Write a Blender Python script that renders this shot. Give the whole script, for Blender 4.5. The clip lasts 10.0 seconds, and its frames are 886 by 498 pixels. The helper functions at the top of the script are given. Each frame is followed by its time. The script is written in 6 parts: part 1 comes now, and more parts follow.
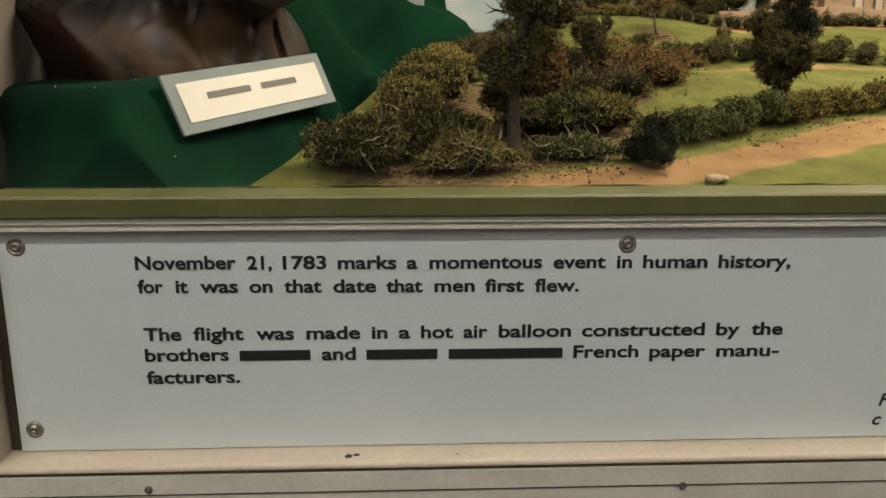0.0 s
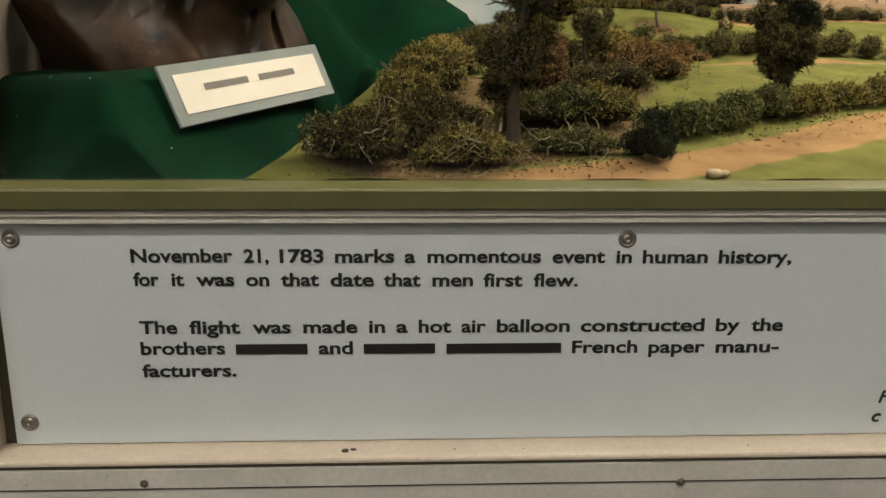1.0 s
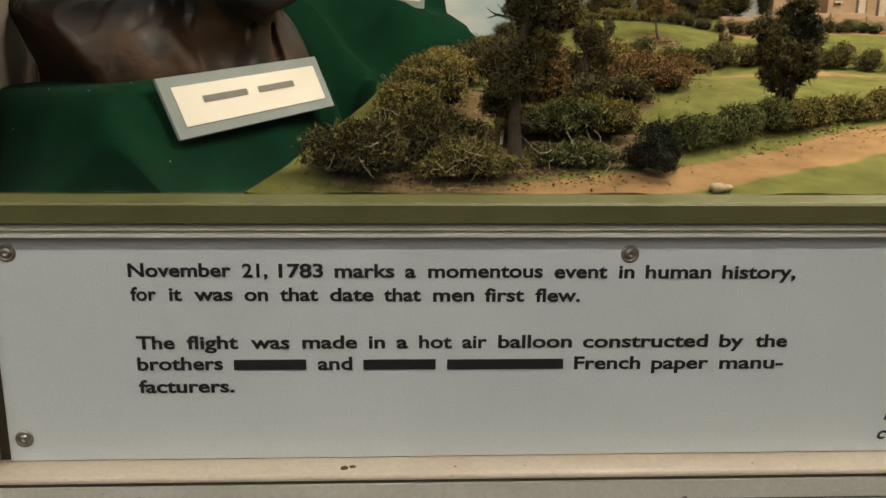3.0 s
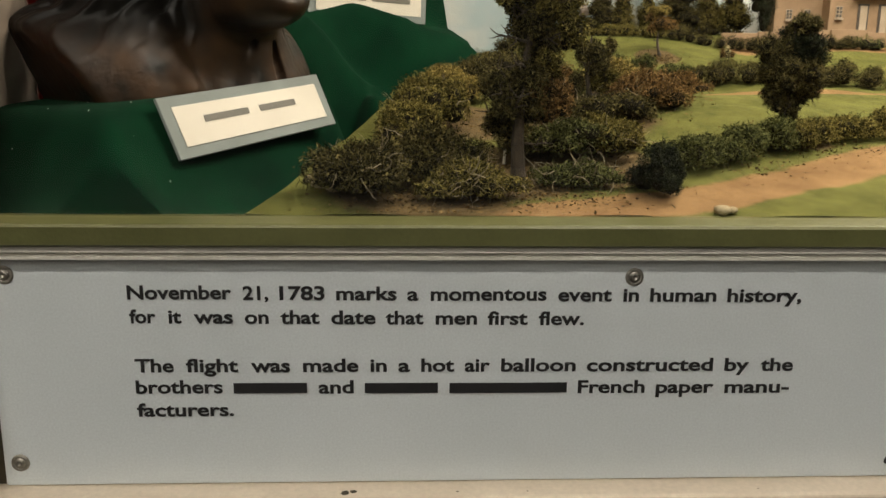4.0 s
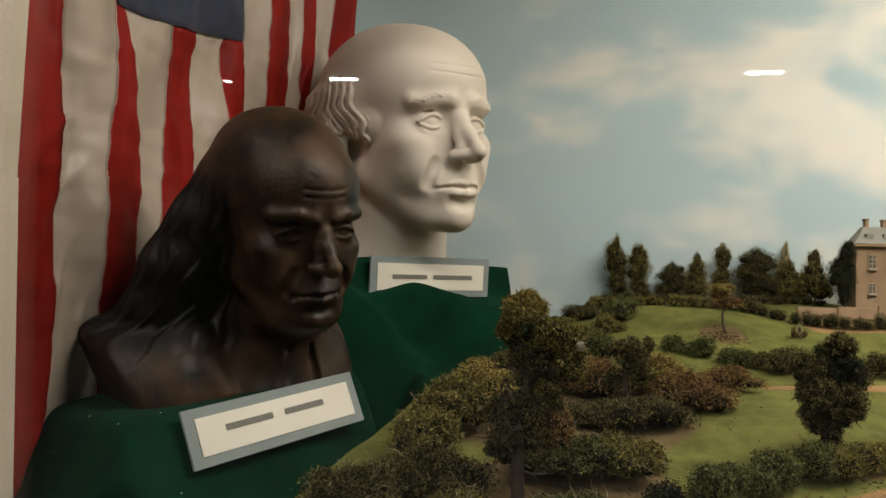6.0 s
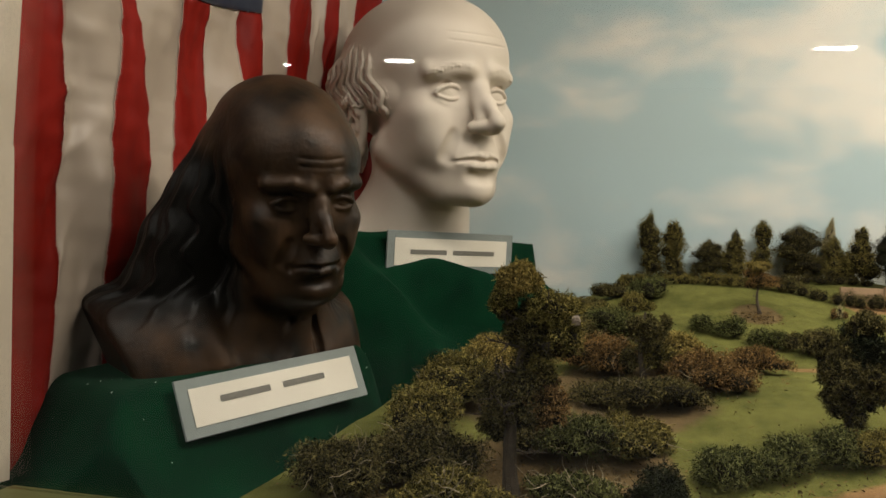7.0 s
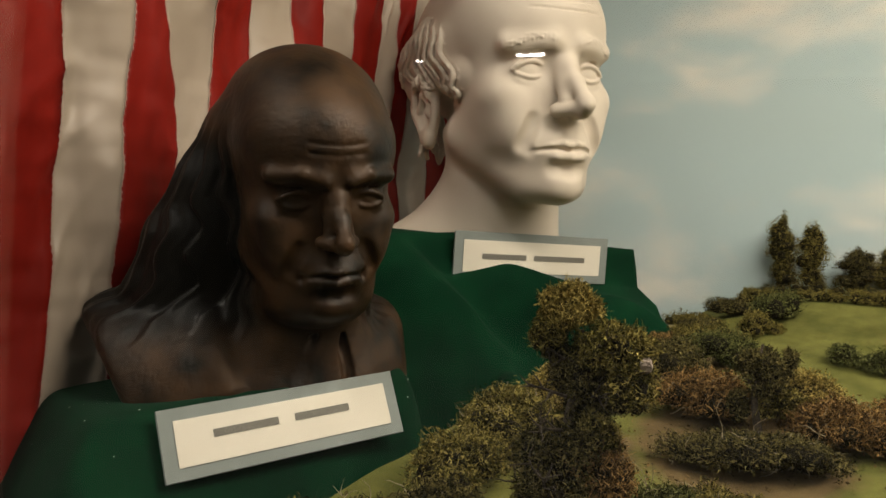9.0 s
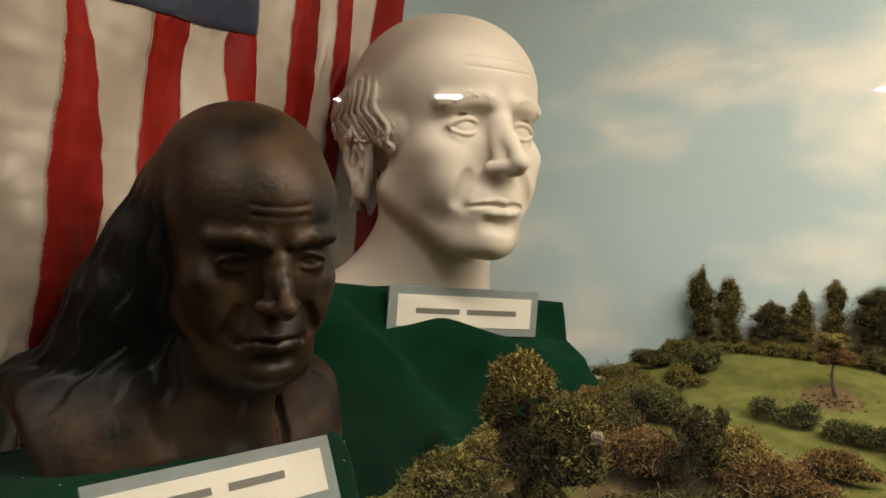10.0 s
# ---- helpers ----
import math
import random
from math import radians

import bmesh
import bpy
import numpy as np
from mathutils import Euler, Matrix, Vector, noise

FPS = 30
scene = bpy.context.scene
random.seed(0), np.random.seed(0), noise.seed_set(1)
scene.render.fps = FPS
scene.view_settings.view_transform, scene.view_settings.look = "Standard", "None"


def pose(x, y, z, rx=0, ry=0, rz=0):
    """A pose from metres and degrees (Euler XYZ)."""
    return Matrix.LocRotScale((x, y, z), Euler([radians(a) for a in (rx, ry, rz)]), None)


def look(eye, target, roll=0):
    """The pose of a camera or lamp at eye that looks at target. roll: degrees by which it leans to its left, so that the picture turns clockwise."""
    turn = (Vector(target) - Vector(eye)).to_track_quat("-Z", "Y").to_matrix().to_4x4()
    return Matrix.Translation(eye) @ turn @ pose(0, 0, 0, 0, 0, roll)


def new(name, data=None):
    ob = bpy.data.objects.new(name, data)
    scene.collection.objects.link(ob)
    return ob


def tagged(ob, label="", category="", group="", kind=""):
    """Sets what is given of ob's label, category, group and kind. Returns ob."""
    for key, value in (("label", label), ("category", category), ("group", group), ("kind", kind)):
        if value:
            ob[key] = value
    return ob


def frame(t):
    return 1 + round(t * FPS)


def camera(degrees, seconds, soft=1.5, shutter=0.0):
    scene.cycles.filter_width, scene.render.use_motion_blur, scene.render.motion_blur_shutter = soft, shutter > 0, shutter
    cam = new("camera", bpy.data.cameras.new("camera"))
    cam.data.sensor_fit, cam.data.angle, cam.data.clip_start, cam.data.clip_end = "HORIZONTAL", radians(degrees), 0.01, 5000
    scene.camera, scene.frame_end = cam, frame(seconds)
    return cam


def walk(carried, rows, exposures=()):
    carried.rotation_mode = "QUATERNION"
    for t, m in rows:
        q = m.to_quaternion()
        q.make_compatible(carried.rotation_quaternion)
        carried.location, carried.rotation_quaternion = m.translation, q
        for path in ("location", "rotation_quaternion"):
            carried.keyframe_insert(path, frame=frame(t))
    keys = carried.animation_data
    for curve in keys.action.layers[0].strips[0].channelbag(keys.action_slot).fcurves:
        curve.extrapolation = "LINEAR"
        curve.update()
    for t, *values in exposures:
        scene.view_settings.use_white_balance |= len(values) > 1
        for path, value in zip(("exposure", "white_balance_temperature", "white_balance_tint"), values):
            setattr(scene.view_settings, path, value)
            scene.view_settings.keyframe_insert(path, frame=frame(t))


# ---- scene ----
cam = camera(60.4, 10.0)
PATH = [
    (0, (-0.018, 0.026, 1.201), (0.057, 1.978, 0.776), 0.0),
    (0.5, (-0.018, 0.029, 1.202), (0.051, 1.982, 0.778), -0.0),
    (1, (-0.017, 0.03, 1.201), (0.059, 1.978, 0.757), 0.3),
    (1.5, (-0.017, 0.03, 1.202), (0.06, 1.981, 0.77), 0.2),
    (2, (-0.019, 0.033, 1.202), (0.059, 1.984, 0.769), 0.2),
    (2.5, (-0.018, 0.034, 1.203), (0.063, 1.988, 0.781), 0.3),
    (3.8, (-0.02, 0.041, 1.203), (0.058, 1.996, 0.786), 0.6),
    (4, (-0.021, 0.042, 1.21), (0.064, 2.0, 0.815), 0.6),
    (4.5, (-0.024, 0.037, 1.255), (-0.006, 2.032, 1.115), 0.3),
    (5, (-0.013, 0.037, 1.28), (0.014, 2.037, 1.286), 0.7),
    (5.5, (0.026, 0.036, 1.301), (-0.078, 2.028, 1.437), 1.3),
    (7, (0.109, 0.064, 1.293), (-0.301, 2.021, 1.357), 2.5),
    (7.5, (0.088, 0.147, 1.301), (-0.309, 2.105, 1.379), 2.0),
    (8, (0.106, 0.185, 1.304), (-0.444, 2.107, 1.347), 2.4),
    (8.5, (0.128, 0.196, 1.308), (-0.588, 2.063, 1.33), 3.8),
    (9, (0.133, 0.199, 1.308), (-0.601, 2.059, 1.342), 3.9),
    (9.5, (0.127, 0.199, 1.314), (-0.541, 2.083, 1.395), 4.1),
    (10, (0.115, 0.195, 1.323), (-0.417, 2.117, 1.471), 4.1),
]
EXPOSURE = [(0.0, 0.3, 6600, 10), (4.0, 0.3, 6600, 10), (4.5, 0.2, 6600, 10), (5.0, -0.05, 6250, 10), (5.5, -0.3, 6100, 10), (7.0, -0.27, 6300, 10), (7.5, -0.22, 6450, 10), (8.5, -0.08, 6650, 10), (10.0, 0.0, 6600, 10)]
walk(cam, [(t, look(eye, target, roll)) for t, eye, target, roll in PATH], EXPOSURE)

# ---- world, lamps ----
world = bpy.data.worlds.new("world")
world.use_nodes = True
world.node_tree.nodes["Background"].inputs[0].default_value = (0.5, 0.55, 0.6, 1)
world.node_tree.nodes["Background"].inputs[1].default_value = 0.02
scene.world = world


def area_lamp(name, eye, target, sx, sy, watts, colour):
    data = bpy.data.lights.new(name, "AREA")
    data.shape, data.size, data.size_y, data.energy, data.color = "RECTANGLE", sx, sy, watts, colour
    ob = new(name, data)
    ob.matrix_world = look(eye, target)
    return ob


# the tube lamp under the top of the show case, the gallery's ceiling lights, and added fill lights
area_lamp("case_lamp_light", (0.72, 0.69, 1.925), (0.62, 0.86, 1.25), 1.2, 0.05, 15.4, (1.0, 0.89, 0.765))
CEIL = 6.0
# x, y, width of each light of the hall; the last five are unseen fill, added to light the panel
HALL_AND_FILL_LIGHTS = [(-7.2, -15.4, 0.14), (-4.45, -15.2, 0.62), (4.38, -14.8, 0.70), (7.03, -14.5, 0.30), (-3.2, -8.0, 1.2), (0.6, -5.5, 1.2), (3.4, -8.6, 1.2), (-2.6, -3.5, 1.2), (-0.5, -3.5, 1.2)]
for lx, ly, lw in HALL_AND_FILL_LIGHTS:
    area_lamp("ceiling_and_fill_glow", (lx, ly, CEIL - 0.045), (lx, ly, 0), lw, 0.22, {-8.0: 52.0, -5.5: 22.0, -8.6: 18.0, -3.5: 60.0}.get(ly, 55.0) * lw, (1.0, 0.94, 0.84))

# ---- materials ----
def node(nt, kind, **kw):
    n = nt.nodes.new(kind)
    for k, v in kw.items():
        n.inputs[k.replace("_", " ")].default_value = v
    return n


def c4(c):
    return (c[0], c[1], c[2], 1.0)


def surface(name, a, b, scale=40.0, rough=0.6, bump=0.2, fine=400.0, metal=0.0, island=0.0, stain=0.0, stretch=(1, 1, 1), rvar=0.1, spec=0.5, sheen=0.0, dist=0.002, fold=0.0):
    """A worn surface: two tones mixed by a coarse noise, a fine grain in colour and relief, uneven gloss."""
    m = bpy.data.materials.new(name)
    m.use_nodes = True
    nt = m.node_tree
    lk = nt.links.new
    p = nt.nodes["Principled BSDF"]
    tc = nt.nodes.new("ShaderNodeTexCoord")
    mp = nt.nodes.new("ShaderNodeMapping")
    mp.inputs["Scale"].default_value = stretch
    lk(tc.outputs["Object"], mp.inputs["Vector"])
    n1 = node(nt, "ShaderNodeTexNoise", Scale=scale, Detail=5.0, Roughness=0.6)
    n2 = node(nt, "ShaderNodeTexNoise", Scale=fine, Detail=3.0, Roughness=0.6)
    lk(mp.outputs[0], n1.inputs["Vector"])
    lk(mp.outputs[0], n2.inputs["Vector"])
    ramp = nt.nodes.new("ShaderNodeValToRGB")
    ramp.color_ramp.elements[0].position, ramp.color_ramp.elements[1].position = 0.32, 0.68
    ramp.color_ramp.elements[0].color, ramp.color_ramp.elements[1].color = c4(a), c4(b)
    fac = n1.outputs["Fac"]
    if island:
        geo = nt.nodes.new("ShaderNodeNewGeometry")
        mx = nt.nodes.new("ShaderNodeMath")
        mx.operation = "MULTIPLY_ADD"
        sub = nt.nodes.new("ShaderNodeMath")
        sub.operation = "SUBTRACT"
        sub.inputs[1].default_value = 0.5
        lk(geo.outputs["Random Per Island"], sub.inputs[0])
        lk(sub.outputs[0], mx.inputs[0])
        mx.inputs[1].default_value = island
        lk(fac, mx.inputs[2])
        fac = mx.outputs[0]
    lk(fac, ramp.inputs[0])
    grain = nt.nodes.new("ShaderNodeMapRange")
    grain.inputs["To Min"].default_value, grain.inputs["To Max"].default_value = 0.82, 1.16
    lk(n2.outputs["Fac"], grain.inputs["Value"])
    mul = nt.nodes.new("ShaderNodeVectorMath")
    mul.operation = "SCALE"
    lk(ramp.outputs[0], mul.inputs[0])
    lk(grain.outputs[0], mul.inputs["Scale"])
    col = mul.outputs[0]
    if stain:
        n3 = node(nt, "ShaderNodeTexNoise", Scale=scale * 0.3, Detail=8.0, Roughness=0.75)
        lk(mp.outputs[0], n3.inputs["Vector"])
        r3 = nt.nodes.new("ShaderNodeMapRange")
        r3.inputs["From Min"].default_value, r3.inputs["From Max"].default_value = 0.58, 0.72
        r3.inputs["To Max"].default_value = stain
        lk(n3.outputs["Fac"], r3.inputs["Value"])
        mixs = nt.nodes.new("ShaderNodeMix")
        mixs.data_type = "RGBA"
        lk(r3.outputs[0], mixs.inputs[0])
        lk(col, mixs.inputs[6])
        mixs.inputs[7].default_value = c4([v * 0.45 for v in a])
        col = mixs.outputs[2]
    lk(col, p.inputs["Base Color"])
    rr = nt.nodes.new("ShaderNodeMapRange")
    rr.inputs["To Min"].default_value, rr.inputs["To Max"].default_value = max(rough - rvar, 0.02), min(rough + rvar, 1.0)
    lk(n1.outputs["Fac"], rr.inputs["Value"])
    lk(rr.outputs[0], p.inputs["Roughness"])
    p.inputs["Metallic"].default_value = metal
    p.inputs["Specular IOR Level"].default_value = spec
    if sheen:
        p.inputs["Sheen Weight"].default_value = sheen
        p.inputs["Sheen Roughness"].default_value = 0.5
    if bump:
        bp = nt.nodes.new("ShaderNodeBump")
        bp.inputs["Strength"].default_value = bump
        bp.inputs["Distance"].default_value = dist
        lk(n2.outputs["Fac"], bp.inputs["Height"])
        lk(bp.outputs[0], p.inputs["Normal"])
        if fold:
            # broad slanting pulls and creases of a hung cloth
            turn = nt.nodes.new("ShaderNodeMapping")
            turn.inputs["Rotation"].default_value = (0.62, 0.0, 0.0)
            turn.inputs["Scale"].default_value = (1.0, 17.0, 5.0)
            lk(tc.outputs["Object"], turn.inputs["Vector"])
            nf = node(nt, "ShaderNodeTexNoise", Scale=1.0, Detail=0.6, Roughness=0.35, Distortion=0.3)
            lk(turn.outputs[0], nf.inputs["Vector"])
            bf = nt.nodes.new("ShaderNodeBump")
            bf.inputs["Strength"].default_value, bf.inputs["Distance"].default_value = 1.0, fold
            lk(nf.outputs["Fac"], bf.inputs["Height"])
            lk(bf.outputs[0], bp.inputs["Normal"])
    return m


def glow(name, colour, strength):
    m = bpy.data.materials.new(name)
    m.use_nodes = True
    nt = m.node_tree
    nt.nodes.remove(nt.nodes["Principled BSDF"])
    e = nt.nodes.new("ShaderNodeEmission")
    e.inputs[0].default_value, e.inputs[1].default_value = c4(colour), strength
    nt.links.new(e.outputs[0], nt.nodes["Material Output"].inputs[0])
    return m


def glass_mat():
    """Clear pane: light goes straight through, the gloss grows towards grazing angles."""
    m = bpy.data.materials.new("pane_glass")
    m.use_nodes = True
    nt = m.node_tree
    nt.nodes.remove(nt.nodes["Principled BSDF"])
    lw = nt.nodes.new("ShaderNodeLayerWeight")
    lw.inputs[0].default_value = 0.5
    pw = nt.nodes.new("ShaderNodeMath")
    pw.operation = "POWER"
    pw.inputs[1].default_value = 5.0
    nt.links.new(lw.outputs["Facing"], pw.inputs[0])
    ma = nt.nodes.new("ShaderNodeMath")
    ma.operation = "MULTIPLY_ADD"
    ma.inputs[1].default_value, ma.inputs[2].default_value = 0.9, 0.035
    nt.links.new(pw.outputs[0], ma.inputs[0])
    tr = nt.nodes.new("ShaderNodeBsdfTransparent")
    tr.inputs[0].default_value = (0.98, 0.99, 0.975, 1)
    gl = nt.nodes.new("ShaderNodeBsdfGlossy")
    gl.inputs["Roughness"].default_value = 0.0
    mx = nt.nodes.new("ShaderNodeMixShader")
    nt.links.new(ma.outputs[0], mx.inputs[0])
    nt.links.new(tr.outputs[0], mx.inputs[1])
    nt.links.new(gl.outputs[0], mx.inputs[2])
    nt.links.new(mx.outputs[0], nt.nodes["Material Output"].inputs[0])
    return m


def sky_paint():
    """Hand-painted sky: grey-blue with soft cream clouds, a bit lighter towards the horizon."""
    m = bpy.data.materials.new("painted_sky")
    m.use_nodes = True
    nt = m.node_tree
    lk = nt.links.new
    p = nt.nodes["Principled BSDF"]
    p.inputs["Roughness"].default_value = 0.85
    p.inputs["Specular IOR Level"].default_value = 0.2
    tc = nt.nodes.new("ShaderNodeTexCoord")
    mp = nt.nodes.new("ShaderNodeMapping")
    mp.inputs["Scale"].default_value = (1.0, 1.0, 1.9)
    mp.inputs["Location"].default_value = (0.37, 0.0, 0.12)
    lk(tc.outputs["Object"], mp.inputs["Vector"])
    n1 = node(nt, "ShaderNodeTexNoise", Scale=4.2, Detail=6.0, Roughness=0.52, Distortion=0.25)
    n2 = node(nt, "ShaderNodeTexNoise", Scale=1.6, Detail=2.0, Roughness=0.5)
    n3 = node(nt, "ShaderNodeTexNoise", Scale=60.0, Detail=4.0, Roughness=0.6)
    for n in (n1, n2, n3):
        lk(mp.outputs[0], n.inputs["Vector"])
    sx = nt.nodes.new("ShaderNodeSeparateXYZ")
    lk(tc.outputs["Object"], sx.inputs[0])
    # more cloud towards the right of the painting
    side = nt.nodes.new("ShaderNodeMapRange")
    side.inputs["From Min"].default_value, side.inputs["From Max"].default_value = -0.1, 0.5
    side.inputs["To Min"].default_value, side.inputs["To Max"].default_value = -0.10, 0.07
    lk(sx.outputs["X"], side.inputs["Value"])
    add = nt.nodes.new("ShaderNodeMath")
    add.operation = "ADD"
    lk(n1.outputs["Fac"], add.inputs[0])
    lk(side.outputs[0], add.inputs[1])
    cl = nt.nodes.new("ShaderNodeMapRange")
    cl.interpolation_type = "SMOOTHSTEP"
    cl.inputs["From Min"].default_value, cl.inputs["From Max"].default_value = 0.46, 0.70
    lk(add.outputs[0], cl.inputs["Value"])
    blue = nt.nodes.new("ShaderNodeMix")
    blue.data_type = "RGBA"
    blue.inputs[6].default_value, blue.inputs[7].default_value = (0.41, 0.53, 0.56, 1), (0.50, 0.60, 0.60, 1)
    lk(n2.outputs["Fac"], blue.inputs[0])
    mx = nt.nodes.new("ShaderNodeMix")
    mx.data_type = "RGBA"
    lk(cl.outputs[0], mx.inputs[0])
    lk(blue.outputs[2], mx.inputs[6])
    mx.inputs[7].default_value = (0.80, 0.76, 0.68, 1)
    g = nt.nodes.new("ShaderNodeMapRange")
    g.inputs["To Min"].default_value, g.inputs["To Max"].default_value = 0.95, 1.05
    lk(n3.outputs["Fac"], g.inputs["Value"])
    sc = nt.nodes.new("ShaderNodeVectorMath")
    sc.operation = "SCALE"
    lk(mx.outputs[2], sc.inputs[0])
    lk(g.outputs[0], sc.inputs["Scale"])
    lk(sc.outputs[0], p.inputs["Base Color"])
    return m


def ground_paint():
    """Flocked lawn, ochre sand and brown leaf litter; the attribute 'cover' holds how much sand and litter lies."""
    m = bpy.data.materials.new("flocked_ground")
    m.use_nodes = True
    nt = m.node_tree
    lk = nt.links.new
    p = nt.nodes["Principled BSDF"]
    p.inputs["Roughness"].default_value = 0.95
    p.inputs["Specular IOR Level"].default_value = 0.1
    at = nt.nodes.new("ShaderNodeAttribute")
    at.attribute_name = "cover"
    sp = nt.nodes.new("ShaderNodeSeparateColor")
    lk(at.outputs["Color"], sp.inputs[0])
    tc = nt.nodes.new("ShaderNodeTexCoord")
    nz = node(nt, "ShaderNodeTexNoise", Scale=28.0, Detail=6.0, Roughness=0.65)
    nf = node(nt, "ShaderNodeTexNoise", Scale=900.0, Detail=2.0, Roughness=0.7)
    for n in (nz, nf):
        lk(tc.outputs["Object"], n.inputs["Vector"])

    def mix(fac, a, b):
        x = nt.nodes.new("ShaderNodeMix")
        x.data_type = "RGBA"
        lk(fac, x.inputs[0])
        for slot, v in ((6, a), (7, b)):
            if isinstance(v, tuple):
                x.inputs[slot].default_value = c4(v)
            else:
                lk(v, x.inputs[slot])
        return x.outputs[2]
    ramp = nt.nodes.new("ShaderNodeMapRange")
    ramp.inputs["From Min"].default_value, ramp.inputs["From Max"].default_value = 0.35, 0.65
    lk(nz.outputs["Fac"], ramp.inputs["Value"])
    grass = mix(ramp.outputs[0], (0.082, 0.086, 0.021), (0.155, 0.152, 0.040))
    sand = mix(ramp.outputs[0], (0.20, 0.115, 0.050), (0.30, 0.18, 0.08))
    litter = mix(ramp.outputs[0], (0.085, 0.06, 0.028), (0.16, 0.11, 0.05))

    def edge(ch):
        a = nt.nodes.new("ShaderNodeMath")
        a.operation = "MULTIPLY_ADD"
        lk(nz.outputs["Fac"], a.inputs[0])
        a.inputs[1].default_value = 0.9
        lk(sp.outputs[ch], a.inputs[2])
        r = nt.nodes.new("ShaderNodeMapRange")
        r.inputs["From Min"].default_value, r.inputs["From Max"].default_value = 0.82, 1.1
        lk(a.outputs[0], r.inputs["Value"])
        return r.outputs[0]
    col = mix(edge(0), grass, sand)
    col = mix(edge(1), col, litter)
    gr = nt.nodes.new("ShaderNodeMapRange")
    gr.inputs["To Min"].default_value, gr.inputs["To Max"].default_value = 0.65, 1.35
    lk(nf.outputs["Fac"], gr.inputs["Value"])
    sc = nt.nodes.new("ShaderNodeVectorMath")
    sc.operation = "SCALE"
    lk(col, sc.inputs[0])
    lk(gr.outputs[0], sc.inputs["Scale"])
    lk(sc.outputs[0], p.inputs["Base Color"])
    bp = nt.nodes.new("ShaderNodeBump")
    bp.inputs["Strength"].default_value, bp.inputs["Distance"].default_value = 0.6, 0.0015
    lk(nf.outputs["Fac"], bp.inputs["Height"])
    lk(bp.outputs[0], p.inputs["Normal"])
    return m


M_PANEL = surface("panel_laminate", (0.61, 0.65, 0.65), (0.67, 0.71, 0.71), 6, 0.38, 0.05, 700, stain=0.03)
M_CREAM = surface("cream_paint", (0.57, 0.485, 0.375), (0.65, 0.56, 0.44), 12, 0.4, 0.12, 300, stain=0.18)
M_WHITE = surface("grey_white_paint", (0.55, 0.53, 0.46), (0.66, 0.63, 0.55), 14, 0.4, 0.12, 300, stain=0.25)
M_OLIVE = surface("olive_paint", (0.088, 0.090, 0.028), (0.118, 0.119, 0.039), 20, 0.45, 0.15, 350, stain=0.15)
M_GAP = surface("dark_backing", (0.04, 0.032, 0.018), (0.065, 0.052, 0.028), 30, 0.7, 0.2, 300)
M_INK = surface("black_ink", (0.012, 0.012, 0.013), (0.018, 0.018, 0.018), 60, 0.5, 0.0)
M_GREYINK = surface("grey_ink", (0.13, 0.12, 0.10), (0.19, 0.18, 0.15), 900, 0.7, 0.0)
M_STEEL = surface("zinc_screw", (0.26, 0.245, 0.21), (0.40, 0.38, 0.33), 300, 0.5, 0.2, 1200, metal=1.0)
M_STEELDARK = surface("dull_nail", (0.12, 0.10, 0.08), (0.22, 0.19, 0.15), 300, 0.5, 0.3, 1200, metal=0.7)
M_CARD = surface("cream_card", (0.70, 0.64, 0.53), (0.76, 0.70, 0.59), 20, 0.7, 0.05, 900)
M_MAT = surface("grey_mat_board", (0.20, 0.225, 0.21), (0.25, 0.275, 0.26), 30, 0.8, 0.1, 1200)
M_FELT = surface("green_felt", (0.002, 0.017, 0.008), (0.0035, 0.031, 0.013), 25, 0.95, 0.2, 1500, sheen=0.02, spec=0.03, dist=0.0008)
M_PLASTER = surface("white_plaster", (0.57, 0.49, 0.40), (0.65, 0.565, 0.465), 18, 0.55, 0.06, 500, spec=0.3)
M_BRONZE = surface("bronzed_plaster", (0.006, 0.0045, 0.003), (0.066, 0.032, 0.012), 26, 0.46, 0.35, 240, metal=0.2, spec=0.3, rvar=0.22, dist=0.0016)
def hair_shade(m):
    """The hair of the bust is coloured nearly black for the shadow it lies in; the attribute 'hair' holds where it
    grows.
    """
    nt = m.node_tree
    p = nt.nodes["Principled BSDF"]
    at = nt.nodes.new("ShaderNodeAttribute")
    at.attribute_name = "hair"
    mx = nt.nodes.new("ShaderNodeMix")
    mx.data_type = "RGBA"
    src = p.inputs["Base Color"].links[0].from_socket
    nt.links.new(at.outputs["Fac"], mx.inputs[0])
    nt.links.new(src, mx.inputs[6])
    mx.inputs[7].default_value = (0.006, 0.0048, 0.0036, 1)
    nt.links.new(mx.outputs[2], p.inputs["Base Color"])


hair_shade(M_BRONZE)
M_RED = surface("red_satin", (0.20, 0.008, 0.004), (0.29, 0.013, 0.007), 30, 0.55, 0.25, 1800, spec=0.15, stretch=(1, 1, 0.4), dist=0.0006, fold=0.040)
M_IVORY = surface("ivory_satin", (0.43, 0.345, 0.265), (0.51, 0.415, 0.33), 30, 0.42, 0.25, 1800, sheen=0.1, stretch=(1, 1, 0.4), dist=0.0006, fold=0.048)
M_SEAM = surface("pink_stitching", (0.46, 0.27, 0.22), (0.56, 0.36, 0.30), 700, 0.7, 0.2, 2500)
M_NAVY = surface("navy_satin", (0.008, 0.012, 0.035), (0.014, 0.02, 0.055), 30, 0.45, 0.25, 1800, sheen=0.2, dist=0.0006)
M_SKY = sky_paint()
M_GROUND = ground_paint()
M_GLASS = glass_mat()
M_TRUNK = surface("twig_bark", (0.035, 0.026, 0.016), (0.075, 0.055, 0.035), 200, 0.9, 0.6, 900)
